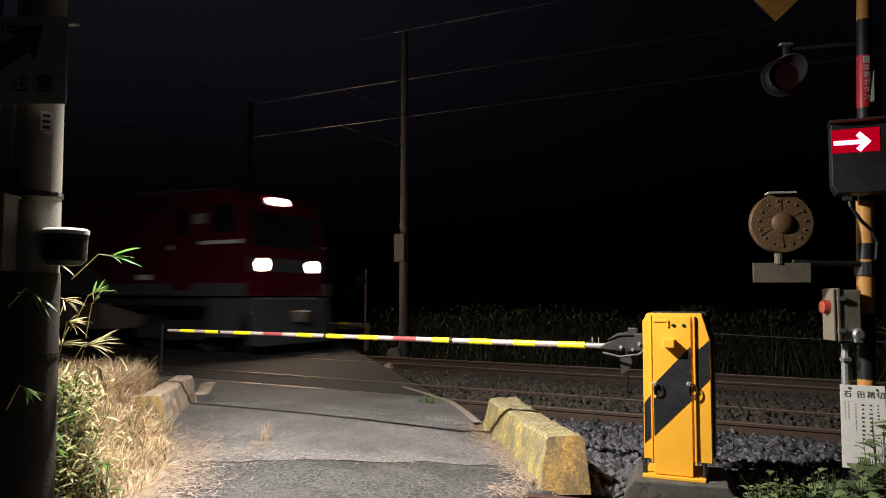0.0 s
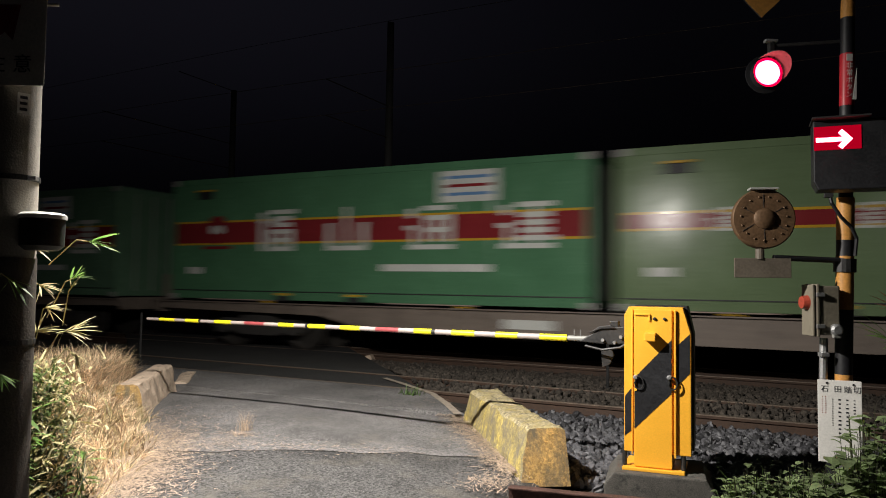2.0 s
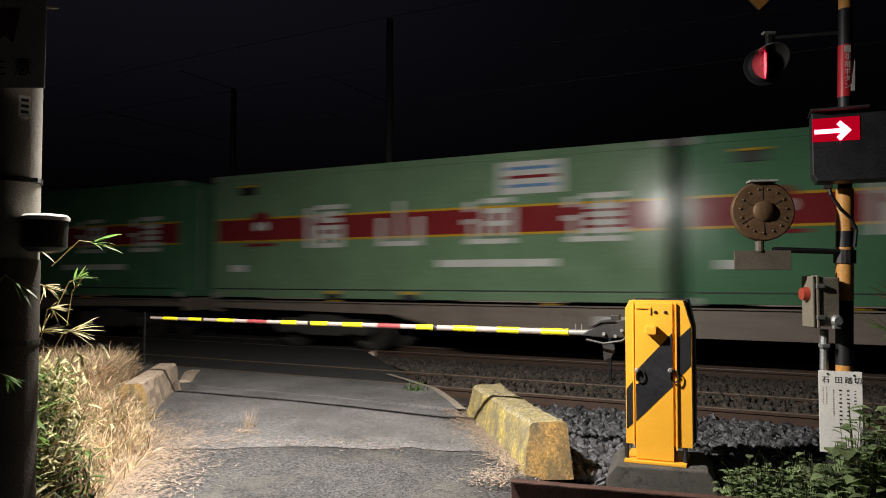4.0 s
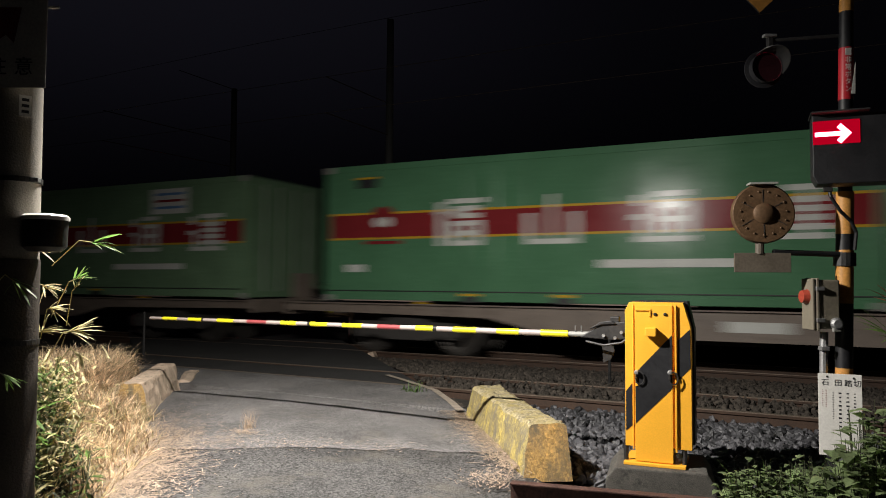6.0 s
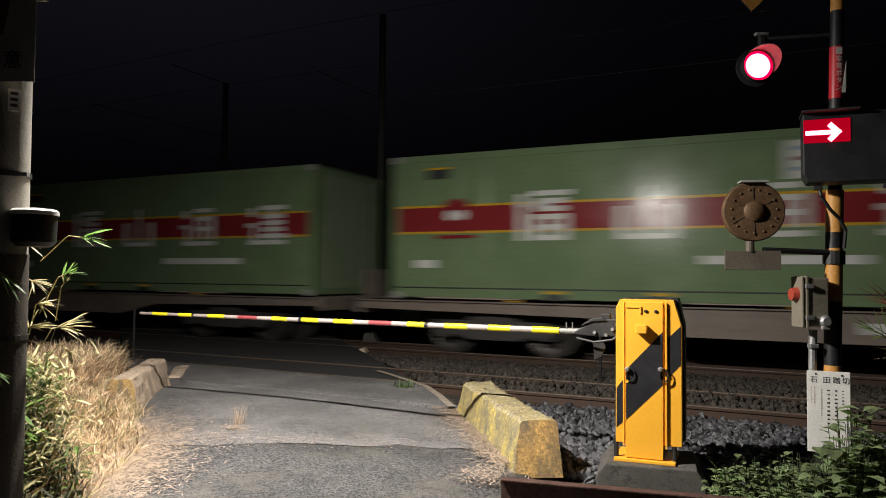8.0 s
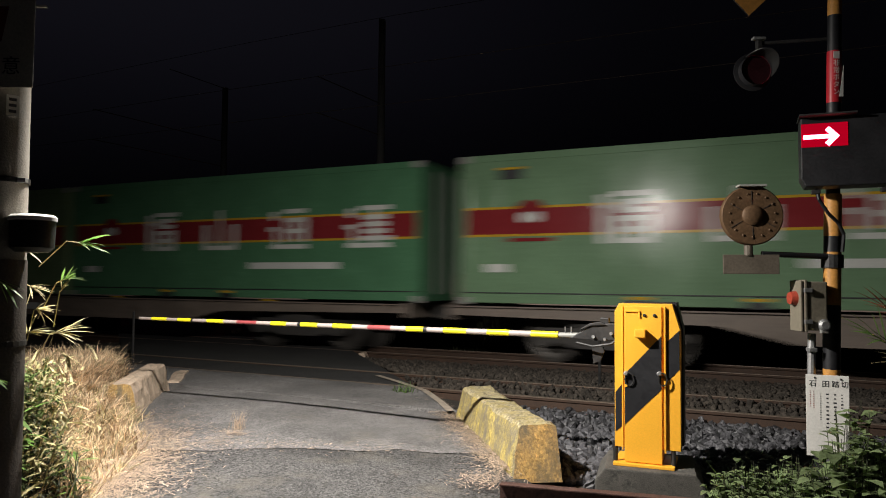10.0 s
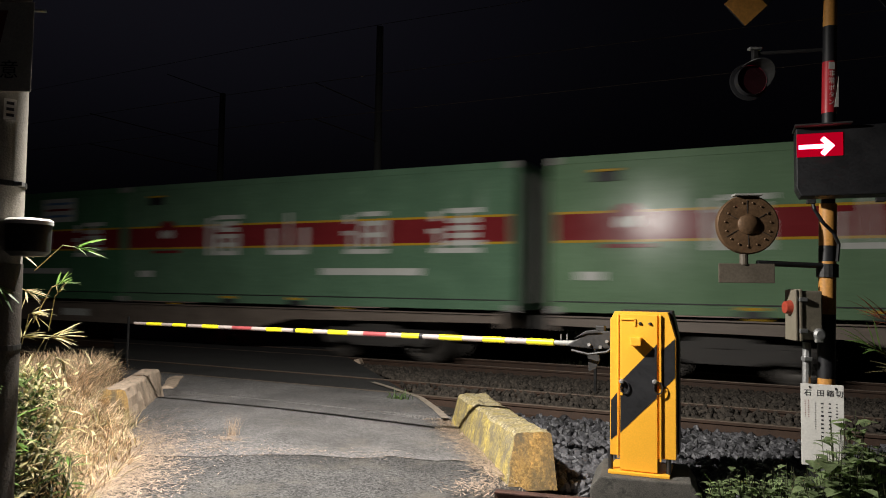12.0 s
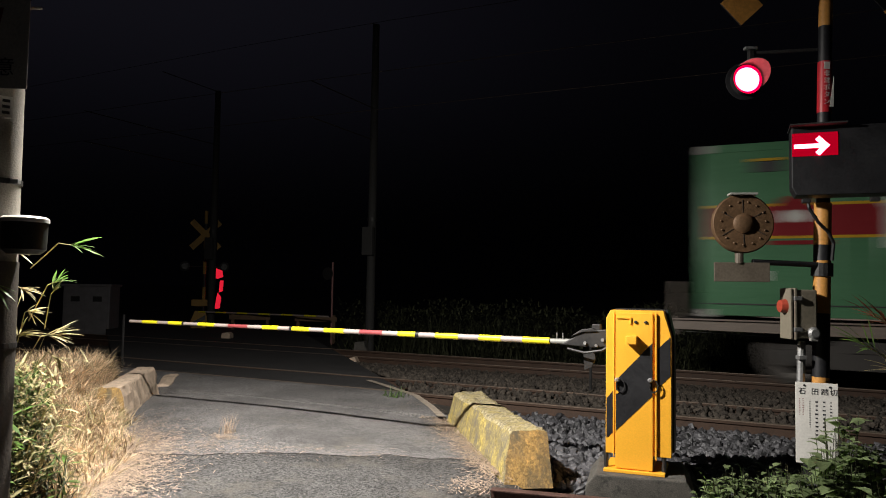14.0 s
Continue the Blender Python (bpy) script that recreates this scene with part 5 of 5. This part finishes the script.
    for x, y, w, h, me, word in ((-8.45, 13.55, 0.20, 0.40, DARK_CONCRETE, "dark weathered stone at the crossing's far corner"), (-7.70, 12.10, 0.11, 0.22, KERB_TOP, "pale chipped stone at the deck's edge")):
        st = part("stone_block", prism([(-w, -0.35), (w, -0.35), (w * 0.9, h * 0.5 - 0.3), (w * 0.4, h - 0.28), (-w * 0.6, h - 0.3)], -0.12, 0.12, 0.02), me)
        st.matrix_basis = pose(x, y, 0.06, 0, 0, 15)
        tagged(st, word, "stone block")
    bl = part("stone_block", prism([(-0.15, -0.25), (0.15, -0.25), (0.13, 0.10), (0.06, 0.16), (-0.10, 0.13)], -0.12, 0.12, 0.02), KERB_TOP)
    bl.matrix_basis = pose(-13.2, 14.6, -0.02, 0, 0, 20)
    tagged(bl, "small weathered block beside the far lane", "stone block")
    # wire rope along the far verge
    wr = part("fence_wire", path_tube([(x, 15.2, 0.62 - 0.10 * math.sin((x + 3) * 0.35)) for x in [-3 + 0.8 * k for k in range(14)]], 0.006, 5), GALV)
    tagged(wr, "slack steel wire along the far verge", "wire")


build_far_side()


def build_wires():
    for y, z, sag, label in ((T2, 5.05, 0.0, "thin contact wire over the far track"), (T2, 5.85, 0.12, "thin messenger wire over the far track"), (15.3, 8.0, 0.25, "thin feeder wire along the far track")):
        bm, rings = bmesh.new(), []
        for k in range(41):
            x = -90 + 4.5 * k
            zz = z - sag * (1 - math.cos((x + 9.4) * 2 * math.pi / 36)) / 2
            rings.append([bm.verts.new((x, y + 0.006 * math.cos(a), zz + 0.006 * math.sin(a))) for a in (0, 1.57, 3.14, 4.71)])
        for u, v in zip(rings, rings[1:]):
            for j in range(4):
                bm.faces.new((u[j], u[(j + 1) % 4], v[(j + 1) % 4], v[j]))
        ob = part("overhead_wire", bm, WIRE)
        tagged(ob, label, "wire", "overhead wires")


build_wires()


# ---- the freight train ----
SPEED = 21.37
SIDE = 1.245        # half the width of a container


def glyph(bm, x, z, w, h, kind, y):
    """A block of white strokes that stands for a painted character."""
    sets = {
        0: [(0.12, 0.5, 0.12, 0.95), (0.30, 0.90, 0.55, 0.96), (0.36, 0.66, 0.62, 0.80), (0.34, 0.06, 0.94, 0.17), (0.34, 0.27, 0.94, 0.36), (0.34, 0.45, 0.94, 0.54), (0.34, 0.06, 0.44, 0.54), (0.59, 0.06, 0.69, 0.54), (0.84, 0.06, 0.94, 0.54), (0.30, 0.90, 0.98, 0.99), (0.40, 0.62, 0.90, 0.70), (0.40, 0.76, 0.90, 0.83), (0.04, 0.68, 0.28, 0.77), (0.11, 0.05, 0.20, 0.95)],
        1: [(0.44, 0.05, 0.56, 0.98), (0.06, 0.05, 0.18, 0.66), (0.82, 0.05, 0.94, 0.66), (0.06, 0.05, 0.94, 0.16)],
        2: [(0.06, 0.72, 0.20, 0.92), (0.02, 0.44, 0.24, 0.53), (0.14, 0.16, 0.24, 0.53), (0.04, 0.04, 0.96, 0.14), (0.36, 0.84, 0.92, 0.93), (0.36, 0.22, 0.46, 0.74), (0.84, 0.22, 0.94, 0.74), (0.36, 0.64, 0.94, 0.74), (0.36, 0.43, 0.94, 0.51), (0.60, 0.22, 0.70, 0.74)],
        3: [(0.06, 0.72, 0.20, 0.92), (0.02, 0.44, 0.24, 0.53), (0.14, 0.16, 0.24, 0.53), (0.04, 0.04, 0.96, 0.14), (0.34, 0.86, 0.96, 0.95), (0.38, 0.66, 0.92, 0.75), (0.38, 0.49, 0.92, 0.57), (0.38, 0.34, 0.92, 0.42), (0.30, 0.20, 0.98, 0.28), (0.60, 0.14, 0.70, 0.95)],
    }
    nx, nz = 22, 20
    cells = set()
    for x0, z0, x1, z1 in sets[kind]:
        hx, hz = max(x1 - x0, 0.10) / 2, max(z1 - z0, 0.09) / 2
        cx, cz = (x0 + x1) / 2, (z0 + z1) / 2
        cells |= {(i, k) for i in range(nx) for k in range(nz) if abs((i + 0.5) / nx - cx) < hx and abs((k + 0.5) / nz - cz) < hz}
    corner = {}
    for i, k in sorted(cells):
        q = []
        for di, dk in ((0, 0), (1, 0), (1, 1), (0, 1)):
            key = (i + di, k + dk)
            if key not in corner:
                corner[key] = bm.verts.new((x + w * key[0] / nx, y, z + h * key[1] / nz))
            q.append(corner[key])
        bm.faces.new(q)


def build_container(paint, tall_band, sticker, label):
    """A 31-foot container, 9.4 m long; origin at the middle of its foot, front at +x, lettered side at -y."""
    root = thing("freight_container", label, "container", "freight containers on the train")
    L, H = 4.70, 2.58
    bm = box((0, 0, H / 2 + 0.01), (2 * L, 2 * SIDE, H - 0.02), 0.02)
    part("body", bm, paint, root)
    # pressed side sheet: shallow flat ribs in one skin
    sheet, edge = bmesh.new(), []
    for k in range(33):
        x = -L + 0.14 + k * (2 * L - 0.28) / 32
        out = 0.010 if k % 2 == 0 else 0.004
        edge += [(x - 0.05, 0.004 if k % 2 == 0 else out), (x - 0.03, out), (x + 0.03, out), (x + 0.05, 0.004)]
    cols = [[sheet.verts.new((x, -SIDE - o, z)) for z in (0.30, 2.40)] for x, o in edge]
    for u, v in zip(cols, cols[1:]):
        sheet.faces.new((u[0], v[0], v[1], u[1]))
    part("side_sheet", sheet, paint, root)
    for z in (0.09, H - 0.06):
        part("side_rail", box((0, -SIDE - 0.008, z), (2 * L, 0.02, 0.12), 0.006), paint, root)
    part("lower_seam", box((0, -SIDE - 0.020, 0.20), (2 * L - 0.1, 0.006, 0.018)), LOCO_DARK, root)
    for x in (-L + 0.06, L - 0.06):
        part("corner_post", box((x, -SIDE - 0.008, H / 2), (0.12, 0.022, H - 0.26), 0.006), paint, root)
    for x in (-L + 0.09, L - 0.09):
        for z in (0.06, H - 0.06):
            part("corner_casting", box((x, -SIDE - 0.006, z), (0.18, 0.03, 0.12), 0.008), GREY_PAINT, root)
    for y in (-0.75, -0.25, 0.25, 0.75):
        part("end_bar", tube((L + 0.03, y, 0.15), (L + 0.03, y, H - 0.15), 0.018, seg=6), GREY_PAINT, root)
    if tall_band:
        z0, z1 = 1.20, 1.63
    else:
        z0, z1 = 1.30, 1.52
    part("red_band", box((0, -SIDE - 0.0125, (z0 + z1) / 2), (2 * L - 0.02, 0.006, z1 - z0)), CAN_RED, root, "dark red band")
    for z in (z0 - 0.02, z1 + 0.02):
        part("gold_line", box((0, -SIDE - 0.0125, z), (2 * L - 0.02, 0.007, 0.04)), CAN_GOLD, root, "gold edge line")
    y = -SIDE - 0.018
    rear = -L
    if tall_band:
        for k, (a, b) in enumerate(((2.37, 3.38), (4.09, 5.10), (5.91, 6.90), (7.74, 8.78))):
            g = bmesh.new()
            glyph(g, rear + a, 0.97, b - a, 0.88, k, y)
            part("white_mark", g, CAN_WHITE, root, "white painted block mark")
        part("emblem", turned(lathe([(0.30, 0), (0.30, 0.003)], 24, "Y"), pose(rear + 1.30, y + 0.004, 1.48)), CAN_RED, root, "round red and white emblem")
        for dx in (-0.10, 0.10):
            part("emblem_mark", turned(lathe([(0.095, 0), (0.095, 0.003)], 16, "Y"), pose(rear + 1.30 + dx, y - 0.002, 1.48)), CAN_WHITE, root)
        part("emblem_foot", box((rear + 1.30, y, 1.10), (0.80, 0.004, 0.06)), CAN_RED, root)
        part("text_bar", box((rear + 6.5, y, 0.68), (2.2, 0.004, 0.13)), CAN_WHITE, root, "small white print")
    else:
        for a, b in ((1.41, 1.95), (3.22, 3.75), (4.99, 5.60), (6.75, 7.40)):
            g = bmesh.new()
            glyph(g, rear + a, 1.22, b - a, 0.40, 3, y)
            part("white_mark", g, CAN_WHITE, root, "white painted block mark")
        part("red_print", box((rear + 4.6, y, 2.06), (3.1, 0.004, 0.20)), CAN_RED, root, "faded red print")
        part("text_bar", box((rear + 6.2, y, 0.68), (2.4, 0.004, 0.15)), CAN_WHITE, root, "small white print")
    part("vent", box((rear + 0.95, y, 2.22), (0.42, 0.03, 0.16), 0.01), LOCO_DARK, root)
    part("vent_hood", box((rear + 0.95, y - 0.01, 2.32), (0.46, 0.05, 0.04), 0.006), CAN_GOLD, root)
    part("number_plate", box((rear + 0.7, y, 0.62), (0.42, 0.004, 0.14)), CAN_WHITE, root, "small white plate")
    if sticker:
        s = part("info_sticker", box((rear + 7.15, y, 2.13), (1.15, 0.004, 0.56)), CAN_WHITE, root, "white information panel with coloured lines")
        for k, me in enumerate((CAN_BLUE, CAN_RED, CAN_BLUE)):
            part("print_line", box((rear + 7.15, y - 0.003, 2.29 - 0.15 * k), (0.9, 0.004, 0.055)), me, s)
    for x in (-1.6, 0.1):
        part("fork_pocket", box((x, -SIDE - 0.021, 0.06), (0.36, 0.010, 0.10), 0.003), LOCO_DARK, root)
        part("pocket_mark", box((x, -SIDE - 0.021, 0.145), (0.36, 0.008, 0.045), 0.002), CAN_GOLD, root, "gold fork pocket mark")
    return root


def build_bogie(parent, x):
    b = new("bogie")
    b.parent = parent
    b.location = (x, 0, 0)
    for s in (-1, 1):
        part("side_frame", prism([(-1.25, 0.50), (-0.95, 0.62), (-0.5, 0.62), (-0.35, 0.74), (0.35, 0.74), (0.5, 0.62), (0.95, 0.62), (1.25, 0.50), (1.15, 0.36), (0.75, 0.36), (0.45, 0.28), (-0.45, 0.28), (-0.75, 0.36), (-1.15, 0.36)], s * 0.86 - 0.06, s * 0.86 + 0.06, 0.01), WAGON_DARK, b)
        for wx in (-0.95, 0.95):
            part("wheel", turned(lathe([(0.43, -0.065), (0.455, -0.065), (0.455, -0.03), (0.43, -0.02), (0.425, 0.06), (0.38, 0.062), (0.34, 0.03), (0.12, 0.03), (0.10, 0.10)], 28, "Y"), pose(wx, -0.53, 0.43) if s < 0 else pose(wx, 0.53, 0.43, 0, 0, 180)), WHEEL, b, smooth=True)
            part("axle_box", box((wx, s * 0.93, 0.43), (0.26, 0.12, 0.24), 0.02), WAGON_DARK, b)
    part("bolster", box((0, 0, 0.62), (0.4, 1.9, 0.2), 0.02), WAGON_DARK, b)
    return b


def build_wagon():
    """A container flat wagon, 20.4 m over couplers; origin on the rails under its middle."""
    root = thing("container_wagon", "grey container flat wagon with two bogies", "wagon", "wagons of the freight train")
    L = 9.75
    for s in (-1, 1):
        part("side_sill", prism([(-L, 0.80), (-5.3, 0.74), (-4.2, 0.50), (4.2, 0.50), (5.3, 0.74), (L, 0.80), (L, 0.955), (-L, 0.955)], s * 1.14 - 0.03, s * 1.14 + 0.03, 0.006), WAGON, root, "grime-stained grey side sill")
        part("sill_flange", box((0, s * 1.19, 0.955), (2 * L, 0.10, 0.025), 0.004), WAGON, root)
    part("deck", box((0, 0, 0.93), (2 * L, 2.1, 0.06)), WAGON_DARK, root)
    for x in (-L, L):
        part("headstock", box((x, 0, 0.85), (0.10, 2.3, 0.28), 0.01), WAGON, root)
        part("coupler", box((x + math.copysign(0.24, x), 0, 0.80), (0.42, 0.26, 0.26), 0.03), WAGON_DARK, root)
    part("end_platform", box((-L + 0.12, -0.78, 1.25), (0.06, 0.62, 0.56), 0.01), WAGON, root)
    part("brake_gear", box((1.2, -1.0, 0.62), (0.9, 0.30, 0.26), 0.03), WAGON_DARK, root)
    part("air_tank", tube((-2.2, -0.8, 0.58), (-0.9, -0.8, 0.58), 0.17, seg=16), WAGON_DARK, root)
    for x in (-6.6, -2.2, 2.2, 6.6):
        part("twist_lock", box((x, -1.20, 0.985), (0.20, 0.10, 0.03), 0.005), CAN_GOLD, root)
    # four pale lengths just above the sill flange
    for x in (-7.4, -2.9, 1.9, 6.5):
        part("sill_strip", box((x, -1.243, 1.045), (1.9, 0.012, 0.075), 0.003), SILL_STRIP, root, "pale strip above the sill")
    part("data_plate", box((-1.0, -1.1745, 0.72), (0.9, 0.006, 0.16)), CAN_WHITE, root)
    for x in (-7.1, 7.1):
        build_bogie(root, x)
    return root


def build_loco():
    """A two-section electric locomotive, 25 m over couplers; origin on the rails under its middle, front at +x."""
    root = thing("electric_locomotive", "red and grey two-section electric freight locomotive", "locomotive")
    W = 1.40
    for s in (1, -1):
        sec = new("front_section" if s > 0 else "rear_section")
        sec.parent = root
        if s < 0:
            sec.matrix_basis = pose(0, 0, 0)
        x0, nose = s * 0.20, s * 12.02
        prof = [(x0, 1.30), (nose, 1.30), (nose, 2.15), (s * 11.78, 3.35), (s * 11.55, 3.62), (x0, 3.62)]
        body = prism(prof, -W, W, 0.04)
        part("body_shell", body, LOCO_RED, sec, "glossy red body shell")
        part("inner_end", box((s * 0.185, 0, 2.45), (0.03, 2.82, 2.3), 0.006), LOCO_DARK, sec)
        for ys in (-1, 1):
            yy = ys * (W + 0.003)
            part("grey_livery", prism([(x0 + s * 0.01, 1.31), (s * 7.70, 1.31), (s * 7.70, 1.58), (s * 5.75, 3.02), (x0 + s * 0.01, 3.02)], yy - 0.004, yy + 0.004), LOCO_GREY, sec, "grey livery panel")
            part("grey_livery", box((s * 9.90, yy, 1.445), (4.36, 0.008, 0.27)), LOCO_GREY, sec, "grey lower band")
            part("cab_window", prism([(s * 11.05, 2.67), (s * 11.85, 2.67), (s * 11.72, 3.26), (s * 11.05, 3.26)], yy - 0.006, yy + 0.006), WINDOW, sec, "dark cab side window")
            part("number_plate", box((s * 10.72, yy + ys * 0.002, 2.99), (0.36, 0.012, 0.22)), GREY_PAINT, sec)
            part("cab_door", box((s * 10.2, yy, 2.38), (0.62, 0.014, 1.9), 0.006), LOCO_RED, sec)
            part("door_window", box((s * 10.2, yy + ys * 0.008, 2.94), (0.40, 0.010, 0.60), 0.004), WINDOW, sec)
            if s > 0:
                part("white_line", box((11.35, yy + ys * 0.002, 2.46), (1.2, 0.010, 0.08)), LOCO_WHITE, sec, "white stripe")
                part("builder_plate", box((9.95, yy + ys * 0.002, 2.38), (0.30, 0.010, 0.09)), LOCO_WHITE, sec)
            else:
                part("white_line", box((-9.2, yy + ys * 0.002, 2.46), (1.15, 0.010, 0.09)), LOCO_WHITE, sec, "white stripe")
            part("builder_plate", box((s * 9.0, yy + ys * 0.002, 1.72), (0.45, 0.010, 0.12)), LOCO_WHITE, sec)
            for gx in (7.5, 9.2):
                part("roof_grille", box((s * gx, yy, 3.28), (0.85, 0.012, 0.14), 0.004), LOCO_DARK, sec)
            for gx, gw in ((0.95, 0.8), (4.95, 0.95)):
                grille = part("louvre_grille", box((s * gx, yy, 2.66), (gw, 0.010, 0.78), 0.003), LOCO_DARK, sec, "dark louvred air intake")
                for k in range(12):
                    part("slat", box((s * gx, yy + ys * 0.010, 2.31 + k * 0.062), (gw - 0.04, 0.016, 0.024)), LOCO_GREY, grille)
            if s > 0:
                part("side_print", prism([(0.85, 1.86), (1.65, 1.86), (1.62, 2.12), (1.45, 2.25), (1.42, 2.50), (1.12, 2.50), (1.08, 2.28), (0.95, 2.12)], yy - 0.006, yy + 0.006), PRINT, sec, "plain decorative shape")
                part("side_print", prism([(1.72, 1.86), (3.05, 1.86), (3.05, 2.28), (2.62, 2.30), (2.50, 2.18), (2.20, 2.24), (1.72, 2.14)], yy - 0.006, yy + 0.006), PRINT, sec, "plain decorative shape")
                part("side_print_line", box((1.95, yy, 1.77), (2.2, 0.012, 0.07)), LOCO_WHITE, sec)
            part("skirt", prism([(s * 10.9, 0.42), (s * 11.7, 0.42), (s * 12.0, 1.26), (s * 10.9, 1.26)], ys * 1.25 - 0.05, ys * 1.25 + 0.05, 0.01), LOCO_GREY, sec)
        part("roof_equipment", box((s * 5.5, 0, 3.74), (7.5, 1.5, 0.22), 0.05), LOCO_GREY, sec)
        part("gutter", box((s * 5.8, -W - 0.01, 3.62), (10.8, 0.05, 0.04), 0.008), LOCO_GREY, sec)
        part("pantograph_base", box((s * 8.6, 0, 3.92), (1.6, 1.2, 0.14), 0.03), DARK_METAL, sec)
        part("front_window", turned(box((0, 0, 0), (0.02, 2.2, 0.78), 0.004), pose(s * 11.925, 0, 2.76, 0, s * -11, 0)), WINDOW, sec, "dark windscreen")
        part("front_band", box((s * 12.03, 0, 1.98), (0.02, 2.5, 0.30), 0.004), LOCO_GREY, sec)
        part("plough", prism([(s * 12.0, 0.25), (s * 12.35, 0.25), (s * 12.2, 1.26), (s * 11.9, 1.26)], -1.2, 1.2, 0.02), LOCO_GREY, sec)
        part("coupler", box((s * 12.4, 0, 0.85), (0.5, 0.26, 0.26), 0.03), WAGON_DARK, sec)
        lit = HEADLIGHT if s > 0 else WINDOW
        for yl in (-0.85, 0.85):
            part("headlight", turned(lathe([(0.13, 0), (0.13, 0.006), (0.08, 0.008)], 18), pose(s * 12.04, yl, 1.98, 0, 90 * s, 0)), lit, sec, "bright headlight" if s > 0 else "")
        part("headlight", turned(box((0, 0, 0), (0.012, 0.50, 0.15), 0.003), pose(s * 11.70, 0, 3.46, 0, s * -43, 0)), lit, sec, "bright upper headlight" if s > 0 else "")
        part("underframe", box((s * 6.1, 0, 1.18), (11.6, 2.2, 0.22), 0.02), WAGON_DARK, sec)
        for gx in (5.7, 6.9):
            part("equipment_case", box((s * gx, 0, 0.80), (1.05, 2.5, 0.62), 0.03), WAGON, sec, "grimy grey equipment case")
    part("gangway", box((0, 0, 2.2), (0.9, 1.6, 2.2), 0.04), LOCO_DARK, root)
    for x in (-9.3, -3.2, 3.2, 9.3):
        build_bogie(root, x)
    return root


SHIFT = (-0.15, 0.28, -0.19, 0.25, 0.5, -0.1, 0.25, -0.35, 0.0, 0.6, 0.0, 0.55, 0.1)
NUDGE = {0: 0.87, 1: 0.75, 2: -0.1, 3: -0.05, 8: 0.1, 9: 0.3, 10: 0.25, 11: -0.1, 13: 0.3, 14: 0.47, 15: 0.3, 20: -0.1, 21: -0.25, 23: 0.2, 24: 0.4, 25: 0.15}    # how loosely each container sits on its wagon
FIRST = -46.33      # where the first wagon's middle stands at the clip's start
SHADES = "OGMPGPGGGGPMGOOPGPGOGPMGOG"
BANDS = {0: False, 24: False}
STICKERS = {1, 2, 5, 10, 11, 13, 20, 23}
TRAIN = []
LABELS = {"G": "green freight container with a red band", "M": "milky green weathered freight container, red band", "P": "faded pale green freight container, red band", "O": "yellowish green freight container, red band"}


def build_train():
    paint = {"G": CAN_GREEN, "M": CAN_MILKY, "P": CAN_PALE, "O": CAN_OLIVE}
    models = {}
    wagon = None
    loco = build_loco()
    TRAIN.append((loco, (FIRST + 10.2 + 13.27, T2, 0)))
    for n in range(13):
        x = FIRST - 20.4 * n
        if wagon is None:
            wagon = build_wagon()
            ob = wagon
        else:
            ob = copy_thing(wagon, pose(x, T2, 0))
        TRAIN.append((ob, (x + (0.35 if n == 0 else 0), T2, 0)))
        for c in (0, 1):
            i = 2 * n + c
            key = (SHADES[i], BANDS.get(i, True), i in STICKERS)
            if key in models:
                ob = copy_thing(models[key], pose(0, 0, 0))
            else:
                ob = models[key] = build_container(paint[key[0]], key[1], key[2], LABELS[key[0]] + (" and information panel" if key[2] else ""))
            TRAIN.append((ob, (x + SHIFT[n] + (4.82 if c == 0 else -4.82) + NUDGE.get(i, 0.0), T2, 1.0)))


build_train()


# ---- everything that moves ----
def motions():
    for ob, (x, y, z) in TRAIN:
        walk(ob, [(float(t), pose(x + SPEED * t, y, z)) for t in range(15)])
    # the flasher shows its lit face for half of every 1.216 s
    rows = [(0.0, pose(0, 0, 0, 0, 0, 180))]
    turn, t = 180, 0.385
    while t < 14.0:
        for start in (t, t + 0.58):
            if start < 13.8:
                for dt, k in ((-0.16, 0), (-0.10, 0), (-0.04, 0), (-0.018, 1), (0.004, 2), (0.026, 3), (0.086, 3), (0.15, 3)):
                    rows.append((start + dt, pose(0, 0, 0, 0, 0, turn + 60 * k)))
                turn += 180
        t += 1.216
    rows.append((14.0, pose(0, 0, 0, 0, 0, turn)))
    walk(FLASHER, rows)


motions()
